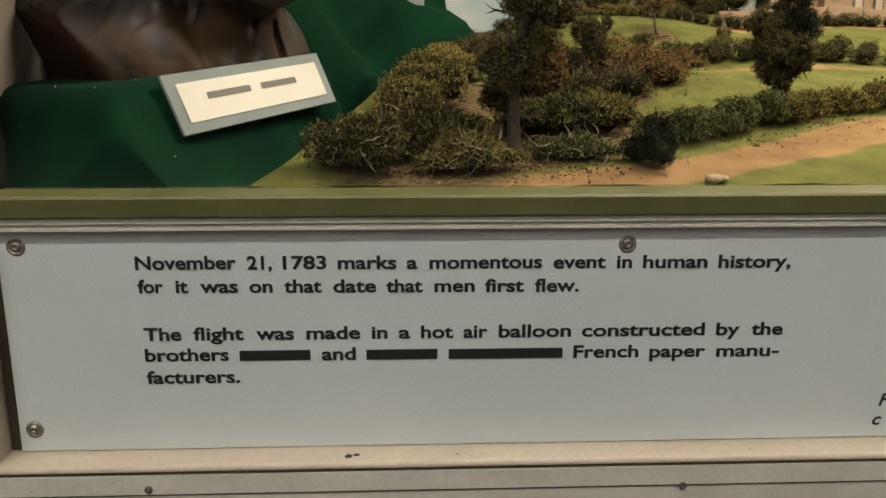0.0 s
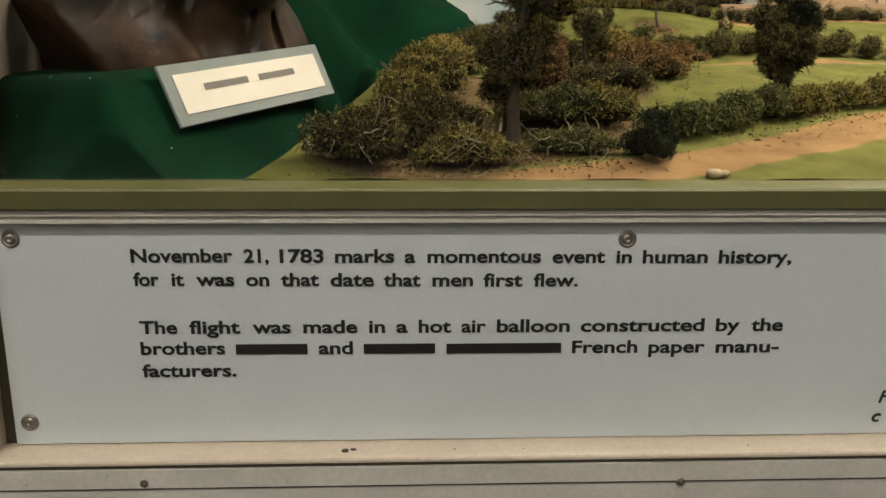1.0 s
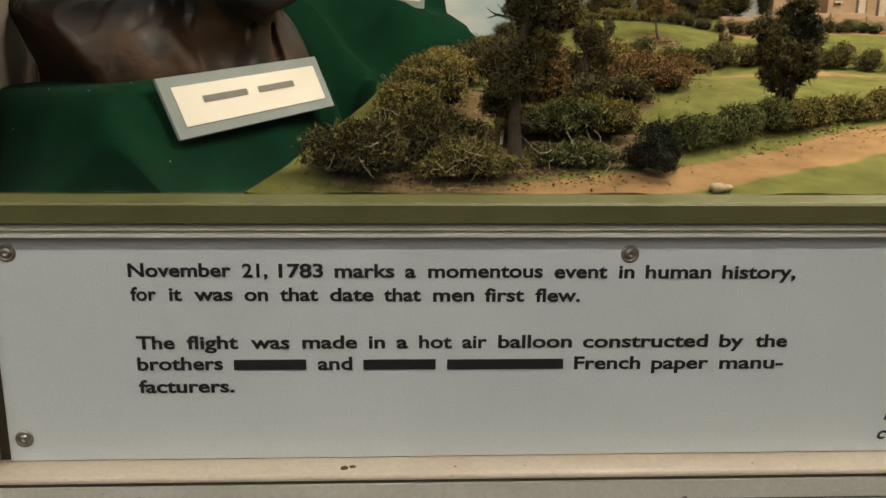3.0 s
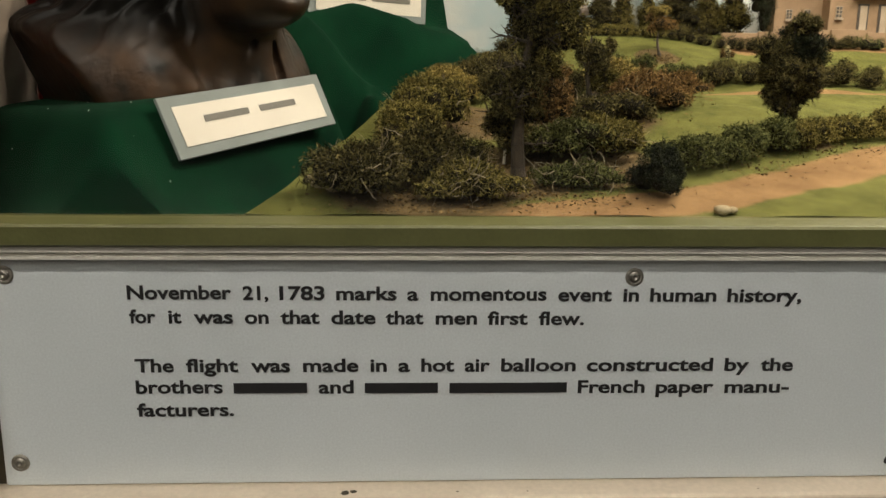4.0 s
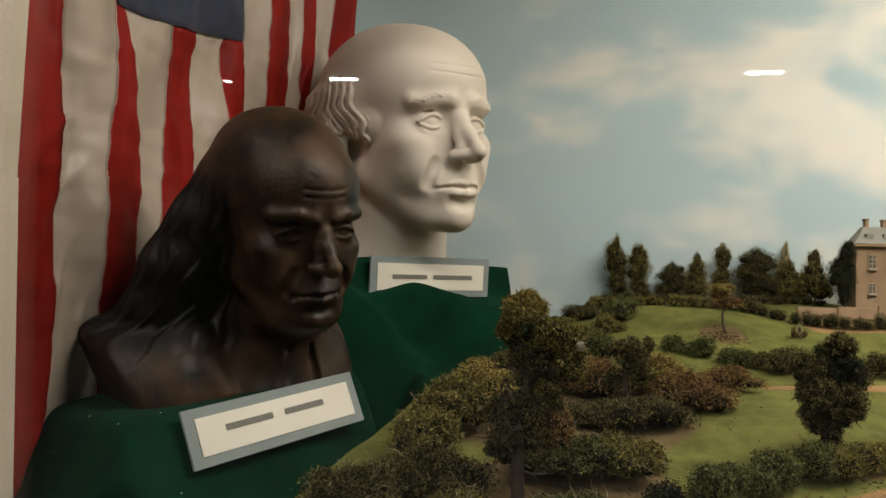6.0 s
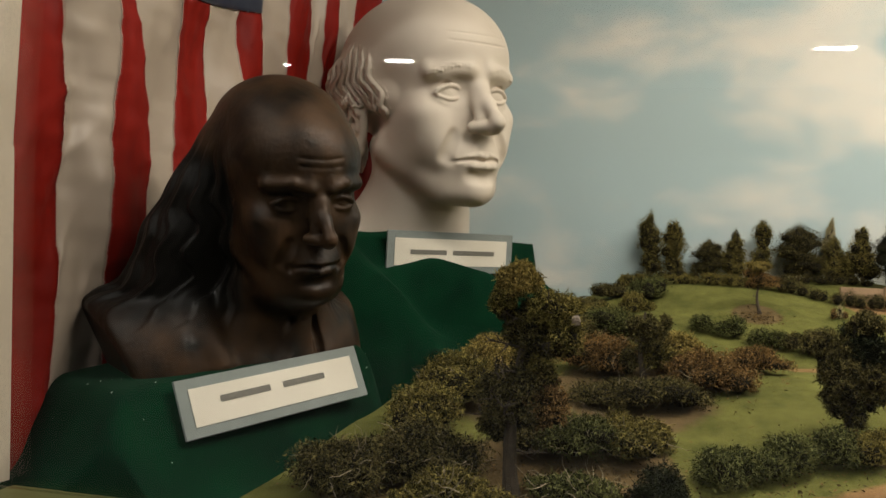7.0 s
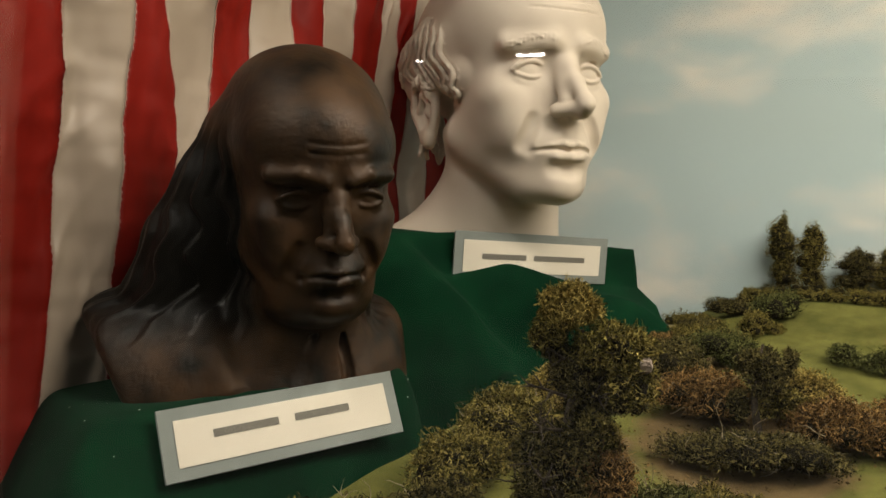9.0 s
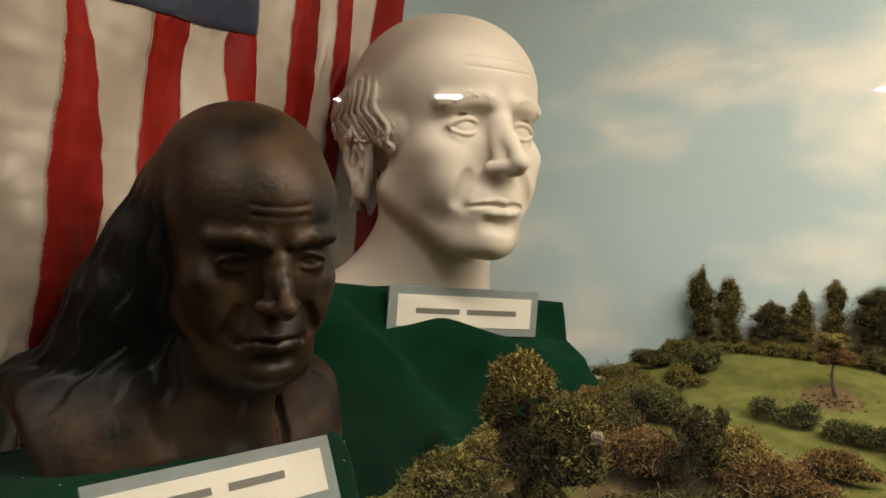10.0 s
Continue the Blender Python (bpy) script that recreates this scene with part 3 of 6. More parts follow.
# ---- sculpting: smooth fields turned into one skin ----
class Clay:
    """A field of distances on a grid; forms are melted on or carved out, then skinned."""

    def __init__(self, lo, hi, step):
        self.lo, self.step = np.array(lo, np.float32), step
        n = np.ceil((np.array(hi) - lo) / step).astype(int) + 1
        ax = [np.float32(lo[k]) + step * np.arange(n[k], dtype=np.float32) for k in range(3)]
        self.shape = tuple(n)
        self.ax = ax
        self.d = np.full(self.shape, 1.0, np.float32)
        self.frame_of(Matrix.Identity(4), 1.0)

    def frame_of(self, m, s, low=1.0, high=1.0, side=1.0):
        """Further forms are given in the frame m, at the scale s; low, high, side: stretch below and above the eyes, and sideways."""
        self.r, self.t, self.s, self.low = np.array(m.to_3x3(), np.float32), np.array(m.translation, np.float32), s, low
        self.high, self.side = high, side

    def near(self, c, r):
        """The grid places within r of c, and where they lie in the current frame."""
        c = np.array(c, np.float32)
        c = c * [self.side, 1, self.low if c[2] < 0 else self.high]
        w = self.r @ c * self.s + self.t
        a = np.maximum(np.floor((w - r * self.s - self.lo) / self.step).astype(int), 0)
        b = np.minimum(np.ceil((w + r * self.s - self.lo) / self.step).astype(int) + 1, self.shape)
        i = tuple(slice(m, max(n, m)) for m, n in zip(a, b))
        return i, self.local(i)

    def local(self, i):
        """Where the grid places of a block lie in the current frame."""
        x, y, z = [((self.ax[k][i[k]] - self.t[k]) / self.s)[:, None].astype(np.float32) * self.r[k] for k in range(3)]
        q = (x[:, None, None] + y[:, None] + z).reshape(-1, 3)
        if self.low != 1 or self.high != 1:
            q[:, 2] = np.where(q[:, 2] < 0, q[:, 2] / self.low, q[:, 2] / self.high)
        if self.side != 1:
            q[:, 0] /= self.side
        return q

    def front(self, x, z):
        """How far ahead the skin lies at x, z of the current frame."""
        y = np.arange(0.14, -0.05, -0.0012, dtype=np.float32)
        q = np.stack([y * 0 + x * self.side, y, y * 0 + z * (self.low if z < 0 else self.high)], -1)
        g = np.round(((q * self.s) @ self.r.T + self.t - self.lo) / self.step).astype(int)
        g = np.clip(g, 0, np.array(self.shape) - 1)
        d = self.d[g[:, 0], g[:, 1], g[:, 2]]
        return float(y[np.argmax(d < 0)])

    def join(self, i, d, k):
        a = self.d[i]
        b = d.reshape(a.shape) * self.s
        k = k * self.s
        h = np.clip(0.5 + 0.5 * (a - b) / k, 0, 1)
        self.d[i] = a + (b - a) * h - k * h * (1 - h)

    def cut(self, i, d, k):
        a = self.d[i]
        b = d.reshape(a.shape) * -self.s
        k = k * self.s
        h = np.clip(0.5 - 0.5 * (a - b) / k, 0, 1)
        self.d[i] = a + (b - a) * h + k * h * (1 - h)

    def ball(self, c, r, k=0.01, carve=False, turn=None):
        r = np.array(r if hasattr(r, "__len__") else (r, r, r), np.float32)
        i, q = self.near(c, r.max() + 2 * k + 0.003)
        v = q - np.array(c, np.float32)
        if turn is not None:
            v = v @ np.array(Euler([radians(x) for x in turn]).to_matrix(), np.float32)
        w = v / r
        n = np.sqrt(np.einsum("ij,ij->i", w, w)) + np.float32(1e-6)
        w /= r
        g = np.sqrt(np.einsum("ij,ij->i", w, w)) + np.float32(1e-6)
        (self.cut if carve else self.join)(i, n * (n - 1) / g, k)

    def bone(self, a, b, ra, rb, k=0.01, carve=False):
        a, b = np.array(a, np.float32), np.array(b, np.float32)
        c, half = (a + b) / 2, np.abs(a - b).max() / 2
        i, q = self.near(c, half + max(ra, rb) + 2 * k + 0.003)
        v, ab = q - a, b - a
        h = np.clip(v @ (ab / np.float32(ab @ ab + 1e-9)), 0, 1)
        v -= h[:, None] * ab
        d = np.sqrt(np.einsum("ij,ij->i", v, v)) - (np.float32(ra) + np.float32(rb - ra) * h)
        (self.cut if carve else self.join)(i, d, k)

    def slice(self, at, way, k):
        """Cuts away all that lies beyond a plane."""
        i = (slice(None),) * 3
        q = self.local(i)
        self.cut(i, -((q - np.array(at, np.float32)) @ np.array(way, np.float32)), k)

    def brow_line(self, z, half, r, k, rise):
        """A shallow furrow across the forehead, laid along the skin."""
        x = np.linspace(-half, half, 15)
        y = np.polyval(np.polyfit(x, [self.front(a, z) for a in x], 2), x)
        self.strand([(a, b + 0.0004, z + rise * a * a) for a, b in zip(x, y)], r, k, carve=True)

    def flank(self, s, y, z):
        """How far to the side s (-1, 1) the skin lies at y, z of the current frame."""
        x = np.arange(0.12, 0.0, -0.0012, dtype=np.float32)
        q = np.stack([x * s * self.side, x * 0 + y, x * 0 + z * (self.low if z < 0 else self.high)], -1)
        g = np.round(((q * self.s) @ self.r.T + self.t - self.lo) / self.step).astype(int)
        g = np.clip(g, 0, np.array(self.shape) - 1)
        d = self.d[g[:, 0], g[:, 1], g[:, 2]]
        return float(x[np.argmax(d < 0)])

    def crease(self, pts, r, k, lift=0.0, carve=True, taper=1.0):
        """A line along the skin through the x, z given."""
        n = 15
        at = np.linspace(0, len(pts) - 1, n)
        pts = [(np.interp(a, range(len(pts)), [p[0] for p in pts]), np.interp(a, range(len(pts)), [p[1] for p in pts])) for a in at]
        y = np.polyval(np.polyfit(np.arange(n), [self.front(x, z) for x, z in pts], min(2, n - 1)), np.arange(n))
        self.strand([(x, b + lift, z) for (x, z), b in zip(pts, y)], r, k, carve, taper)

    def ripple(self, amp, locks, wave, mask, seed=0.0):
        """Wavy locks: grooves that run down round the axis, where mask(q) says there is hair."""
        i = np.nonzero(np.abs(self.d) < 0.012)
        q = (np.stack([self.ax[k][i[k]] for k in range(3)], -1) - self.t) @ self.r / self.s
        q[:, 0] /= self.side
        th = np.arctan2(q[:, 0], q[:, 1] + 0.03)
        ph = locks * th + wave * np.sin(52 * q[:, 2] + 2.5 * th + seed) + 0.9 * np.sin(120 * q[:, 2] + 5 * th)
        g = np.sin(ph) + 0.45 * np.sin(2.3 * ph + 1.1)
        self.d[i] -= (amp * mask(q) * g * self.s).astype(np.float32)

    def strand(self, pts, r, k=0.004, carve=False, taper=1.0):
        n = len(pts) - 1
        for j in range(n):
            ra, rb = r * (1 + (taper - 1) * j / n), r * (1 + (taper - 1) * (j + 1) / n)
            self.bone(pts[j], pts[j + 1], ra, rb, k, carve)

    def skin(self):
        f = self.d
        s = f < 0
        X, Y, Z = self.shape
        acc = np.zeros((X - 1, Y - 1, Z - 1, 3), np.float32)
        cnt = np.zeros((X - 1, Y - 1, Z - 1), np.float32)
        corner = [(i, j, k) for i in (0, 1) for j in (0, 1) for k in (0, 1)]

        def at(a, c):
            return a[c[0]:X - 1 + c[0], c[1]:Y - 1 + c[1], c[2]:Z - 1 + c[2]]
        for a in corner:
            for axis in range(3):
                if a[axis]:
                    continue
                b = tuple(1 if n == axis else a[n] for n in range(3))
                fa, fb = at(f, a), at(f, b)
                x = at(s, a) != at(s, b)
                t = np.where(x, fa / np.where(x, fa - fb, 1), 0)
                for n in range(3):
                    acc[..., n] += np.where(x, a[n] + (t if n == axis else 0), 0)
                cnt += x
        act = cnt > 0
        ids = np.full(act.shape, -1, np.int64)
        ids[act] = np.arange(act.sum())
        cell = np.stack(np.nonzero(act), -1)
        verts = self.lo + self.step * (cell + acc[act] / cnt[act][:, None])
        quads = []
        for axis in range(3):
            u, w = (axis + 1) % 3, (axis + 2) % 3
            n = [X, Y, Z]
            sl0 = [slice(1, n[m] - 1) for m in range(3)]
            sl1 = list(sl0)
            sl0[axis], sl1[axis] = slice(0, n[axis] - 1), slice(1, n[axis])
            a, b = s[tuple(sl0)], s[tuple(sl1)]
            for flip, mask in ((False, a & ~b), (True, ~a & b)):
                e = np.stack(np.nonzero(mask), -1)
                for m in range(3):
                    if m != axis:
                        e[:, m] += 1
                c = []
                for du, dw in ((-1, -1), (0, -1), (0, 0), (-1, 0)):
                    g = e.copy()
                    g[:, u] += du
                    g[:, w] += dw
                    c.append(ids[g[:, 0], g[:, 1], g[:, 2]])
                if flip:
                    c = c[::-1]
                quads.append(np.stack(c, -1))
        return verts, np.concatenate(quads)


def face_forms(c, eye=0.0285, mouth=0.031, nose=0.0, wide=1.0, jaw=1.0, full=0.0, fold=1.0, ear=0.0, back=0.0, lid=1.0, skull=(0.0, 0.0, 0.0)):
    """A generic classical head: x to its right, y ahead, z up; the eyes lie at z = 0, the chin at -0.118."""
    # skull, forehead, the block of the face, muzzle, jaw and chin
    c.ball((0, -0.020 - skull[1], 0.040), (0.074 * wide + skull[0], 0.096 + skull[1], 0.080 + skull[2]), 0.02)
    c.ball((0, 0.030, 0.038), (0.066 * wide, 0.062, 0.060), 0.03)
    c.ball((0, 0.026, -0.026), (0.060 * wide, 0.060, 0.072), 0.02)
    c.ball((0, 0.062, -0.070), (0.033, 0.034, 0.028), 0.016)
    c.ball((0, 0.044, -0.084), (0.040 * jaw, 0.042, 0.030), 0.022)
    c.ball((0, 0.077, -0.103), (0.024 * jaw, 0.0185, 0.0155), 0.014)
    for s in (-1, 1):
        c.bone((s * 0.054 * wide, -0.005, -0.055), (s * 0.026 * jaw, 0.060, -0.100), 0.015, 0.013, 0.018)
        c.ball((s * 0.044 * wide, 0.056, -0.024), (0.018, 0.019, 0.014), 0.018)
        c.ball((s * 0.0345, 0.063, -0.050), (0.0155 + full, 0.017 + full, 0.024), 0.016)
        c.ball((s * 0.046 * wide, 0.026, -0.036), (0.015, 0.034, 0.036), 0.02)
        # brow ridge, socket, eyeball
        c.bone((s * 0.012, 0.0865, 0.0200), (s * (eye + 0.019), 0.0705, 0.0185), 0.0080, 0.0065, 0.010)
        c.ball((s * eye, 0.0975, -0.001), (0.0195, 0.0185, 0.0140), 0.009, carve=True)
        c.ball((s * eye, 0.0635, -0.003), 0.0165, 0.0025)
        # lids lie round the eyeball, a fold above and a bag below
        up, dn, sulcus, bag = [], [], [], []
        for j in range(11):
            a = j / 10
            dx = -0.0150 + 0.0300 * a
            w = math.sin(math.pi * a)

            def on_ball(dz, out):
                r = 0.0165 + out
                return (s * (eye + dx), 0.0635 + math.sqrt(max(r * r - dx * dx * 0.80 - dz * dz, 1e-6)) + 0.0022 * (0.5 - a), -0.003 + dz)
            up.append(on_ball(0.0004 + 0.0076 * w ** 0.75 - 0.0012 * a, 0.0010))
            dn.append(on_ball(-0.0004 - 0.0056 * w ** 0.9 - 0.0012 * a, 0.0006))
            sulcus.append(on_ball(0.0048 + 0.0076 * w ** 0.75 - 0.0012 * a, 0.0016))
            bag.append(on_ball(-0.0055 - 0.0062 * w, 0.0002))
        c.strand(sulcus[1:], 0.0016, 0.0012, carve=True)
        c.strand(up, 0.0022 * lid, 0.0008)
        c.strand(dn, 0.0018 * lid, 0.0008)
        c.strand(bag[1:-1], 0.0016, 0.004)
        c.strand([(s * (eye + 0.0150), 0.0735, -0.0050), (s * (eye + 0.027), 0.0640, -0.0052)], 0.0012, 0.0016, carve=True)
    # nose: bridge, side walls, tip and wings in one wedge
    c.strand([(0, 0.0850, 0.014), (0, 0.0915, 0.0), (0, 0.1030, -0.016), (0, 0.1135 + nose, -0.031)], 0.0053, 0.0085, taper=1.1)
    c.ball((0, 0.1140 + nose, -0.0360), (0.0076, 0.0092, 0.0076), 0.006)
    for s in (-1, 1):
        c.bone((s * 0.0045, 0.0850, 0.002), (s * 0.0075, 0.0985, -0.030), 0.0044, 0.0056, 0.009)
        c.bone((s * 0.0125, 0.0945, -0.0385), (s * 0.0040, 0.1090 + nose * 0.6, -0.0385), 0.0064, 0.0054, 0.0032)
    c.bone((0, 0.100, -0.0430), (0, 0.112 + nose, -0.0415), 0.0045, 0.0045, 0.005)
    for s in (-1, 1):
        c.bone((s * 0.0085, 0.0985, -0.0485), (s * 0.0055, 0.1090, -0.0475), 0.0034, 0.0030, 0.002, carve=True)
        # fold from the nose to the corner of the mouth
        c.crease([(s * 0.0275, -0.044), (s * 0.0305, -0.051), (s * 0.0345, -0.060), (s * 0.0380, -0.070)], 0.0011 * fold, 0.009, 0.0020)
    # groove under the nose, lips, the line between them
    c.bone((0, 0.1015, -0.0500), (0, 0.1005, -0.0610), 0.0024, 0.0032, 0.004, carve=True)
    m = mouth / 0.031
    for s in (-1, 1):
        k = s * m
        c.strand([(0, 0.0960, -0.0668), (k * 0.006, 0.0962, -0.0658), (k * 0.016, 0.0918, -0.0678), (k * 0.029, 0.0810, -0.0718)], 0.0025, 0.0035, taper=0.3)
        c.strand([(0, 0.0950, -0.0778), (k * 0.011, 0.0930, -0.0772), (k * 0.023, 0.0845, -0.0742)], 0.0041, 0.0045, taper=0.4)
        c.crease([(0, -0.0716), (k * 0.006, -0.0708), (k * 0.014, -0.0704), (k * 0.022, -0.0712), (k * 0.031, -0.0730)], 0.0018, 0.0012, 0.0002)
        c.ball((k * 0.0325, 0.0840, -0.0735), (0.0028, 0.0036, 0.0040), 0.006, carve=True)
    c.strand([(-0.016 * m, 0.0950, -0.0880), (0, 0.0975, -0.0890), (0.016 * m, 0.0950, -0.0880)], 0.0044, 0.007, carve=True)
    # ears
    for s in (-1, 1):
        ex = 0.073 * wide
        c.ball((s * ex, -0.020 - back, ear - 0.014), (0.008, 0.019, 0.031), 0.007, turn=(-10, 0, 0))
        c.ball((s * (ex + 0.009), -0.016 - back, ear - 0.010), (0.009, 0.0115, 0.019), 0.003, carve=True)
        c.strand([(s * (ex + 0.005), -0.007 - back, ear + 0.002), (s * (ex + 0.008), -0.016 - back, ear + 0.018), (s * (ex + 0.009), -0.033 - back, ear + 0.012), (s * (ex + 0.008), -0.036 - back, ear - 0.010), (s * (ex + 0.004), -0.024 - back, ear - 0.034)], 0.0036, 0.003)
        c.strand([(s * (ex + 0.004), -0.012 - back, ear - 0.004), (s * (ex + 0.006), -0.022 - back, ear + 0.006), (s * (ex + 0.006), -0.028 - back, ear - 0.010)], 0.0026, 0.003)
        c.ball((s * (ex + 0.003), -0.013 - back, ear - 0.012), (0.004, 0.004, 0.006), 0.004)
        c.ball((s * (ex + 0.002), -0.016 - back, ear - 0.038), (0.006, 0.008, 0.009), 0.006)


def frame_at(o, facing, pitch=0.0, roll=0.0):
    """A frame at o whose y looks along the plan direction; pitch: degrees nodded down; roll: leaning to its right."""
    yaw = math.degrees(math.atan2(facing[1], facing[0])) - 90
    return pose(*o, 0, 0, yaw) @ pose(0, 0, 0, -pitch, roll, 0)


def white_bust():
    head = frame_at((-0.1030, 0.9749, 1.5051), (0.7135, -0.7005), 2.6, 4.9)
    halves = []
    for lo, hi, step in (((-0.255, 0.825, 1.368), (0.030, 1.135, 1.650), 0.0012), ((-0.325, 0.80, 1.275), (0.0, 1.155, 1.374), 0.0020)):
        c = Clay(lo, hi, step)
        c.frame_of(head, 1.108, 1.0, 0.98, 1.026)
        # neck, the cords of the throat and the slope of the shoulders
        c.bone((0, -0.026, -0.060), (0, -0.040, -0.190), 0.052, 0.057, 0.03)
        for s in (-1, 1):
            c.bone((s * 0.046, -0.030, -0.050), (s * 0.014, 0.012, -0.185), 0.012, 0.012, 0.02)
        c.bone((0.030, -0.060, -0.150), (0.165, -0.070, -0.212), 0.040, 0.036, 0.05)
        c.bone((-0.025, -0.062, -0.150), (-0.060, -0.070, -0.200), 0.040, 0.036, 0.05)
        c.ball((0.035, -0.055, -0.225), (0.105, 0.070, 0.055), 0.03)
        halves.append(c)
    c = halves[0]
    face_forms(c, fold=0.5, ear=-0.018, back=0.022, nose=0.0035, jaw=0.80, wide=0.97, skull=(0.004, 0.020, 0.006))
    for s in (-1, 1):
        # brow hair in short swept tufts on the skin
        tufts_at = []
        for j in range(13):
            a = j / 12
            x = 0.0095 + 0.038 * a
            z = 0.0190 + 0.0050 * math.sin(math.pi * min(a * 1.1, 1)) - 0.003 * a
            for h in (0.0, 0.0028):
                x1, z1 = x + 0.0060, z + h + 0.0050 - 0.0065 * a
                tufts_at.append(((s * x, c.front(s * x, z + h) + 0.0002, z + h), (s * x1, c.front(s * x1, z1) + 0.0002, z1)))
        for p, q in tufts_at:
            c.bone(p, q, 0.0011, 0.0006, 0.0008)
        # hair lying over the temple and the top of the ear
        c.ball((s * 0.064, -0.030, 0.024), (0.0150, 0.044, 0.034), 0.010)
        c.ball((s * 0.062, 0.008, -0.002), (0.0110, 0.024, 0.018), 0.008)
        c.ball((s * 0.056, -0.082, 0.018), (0.024, 0.036, 0.040), 0.010)
        # hair at the back of the neck
        for j in range(8):
            a = j / 7
            pts = [(s * (0.066 - 0.040 * a + 0.004 * math.sin(6 * b + j)), -0.078 - 0.040 * a, -0.005 - (0.062 + 0.008 * math.sin(3.0 * j)) * b) for b in np.linspace(0, 1, 9)]
            c.strand(pts, 0.0066, 0.002, taper=0.35)
        # wavy locks combed down and forward, each ending in a small curl
        locks = []
        for j in range(26):
            a = j / 25
            y0, y1 = -0.102 + 0.100 * a, -0.124 + 0.152 * a
            z0, z1 = 0.046 + 0.017 * math.sin(math.pi * a), 0.020 - 0.036 * a + 0.003 * math.sin(2.1 * j)
            pts = []
            for b in np.linspace(0, 1, 17):
                pts.append((y0 + (y1 - y0) * b ** 1.3 + 0.0050 * math.sin(11.0 * b + 0.24 * j) * (0.3 + b), z0 + (z1 - z0) * b))
            r = 0.0056 + 0.0012 * math.sin(1.7 * j)
            for q in np.linspace(0.5, 4.4, 8):
                pts.append((pts[16][0] + r * (1 - 0.1 * q) * (math.sin(q) - math.sin(0.5)) + 0.12 * r * q, pts[16][1] - r * (1 - 0.1 * q) * (math.cos(0.5) - math.cos(q))))
            rise = 0.0042 if j % 3 == 0 else (0.0008 if j % 3 == 1 else 0.0026)
            locks.append([(s * (c.flank(s, y, z) - 0.0012 + rise * min(i / 5, 1)), y, z) for i, (y, z) in enumerate(pts)])
        for j, pts in enumerate(locks):
            c.strand(pts, 0.0022 + 0.0006 * math.sin(2.7 * j), 0.0002, taper=0.75)
    # forehead lines
    for z in (0.048, 0.057):
        c.brow_line(z, 0.034, 0.0005, 0.0013, 1.5)
    v, f = c.skin()
    # shoulders end just inside the neck of the head
    halves[1].d += 0.0003
    v2, f2 = halves[1].skin()
    ob = mesh_np("plaster_bust", np.concatenate([v, v2]), np.concatenate([f, f2 + len(v)]), M_PLASTER)
    return tagged(ob, "white plaster bust of a balding man with side curls", "bust")


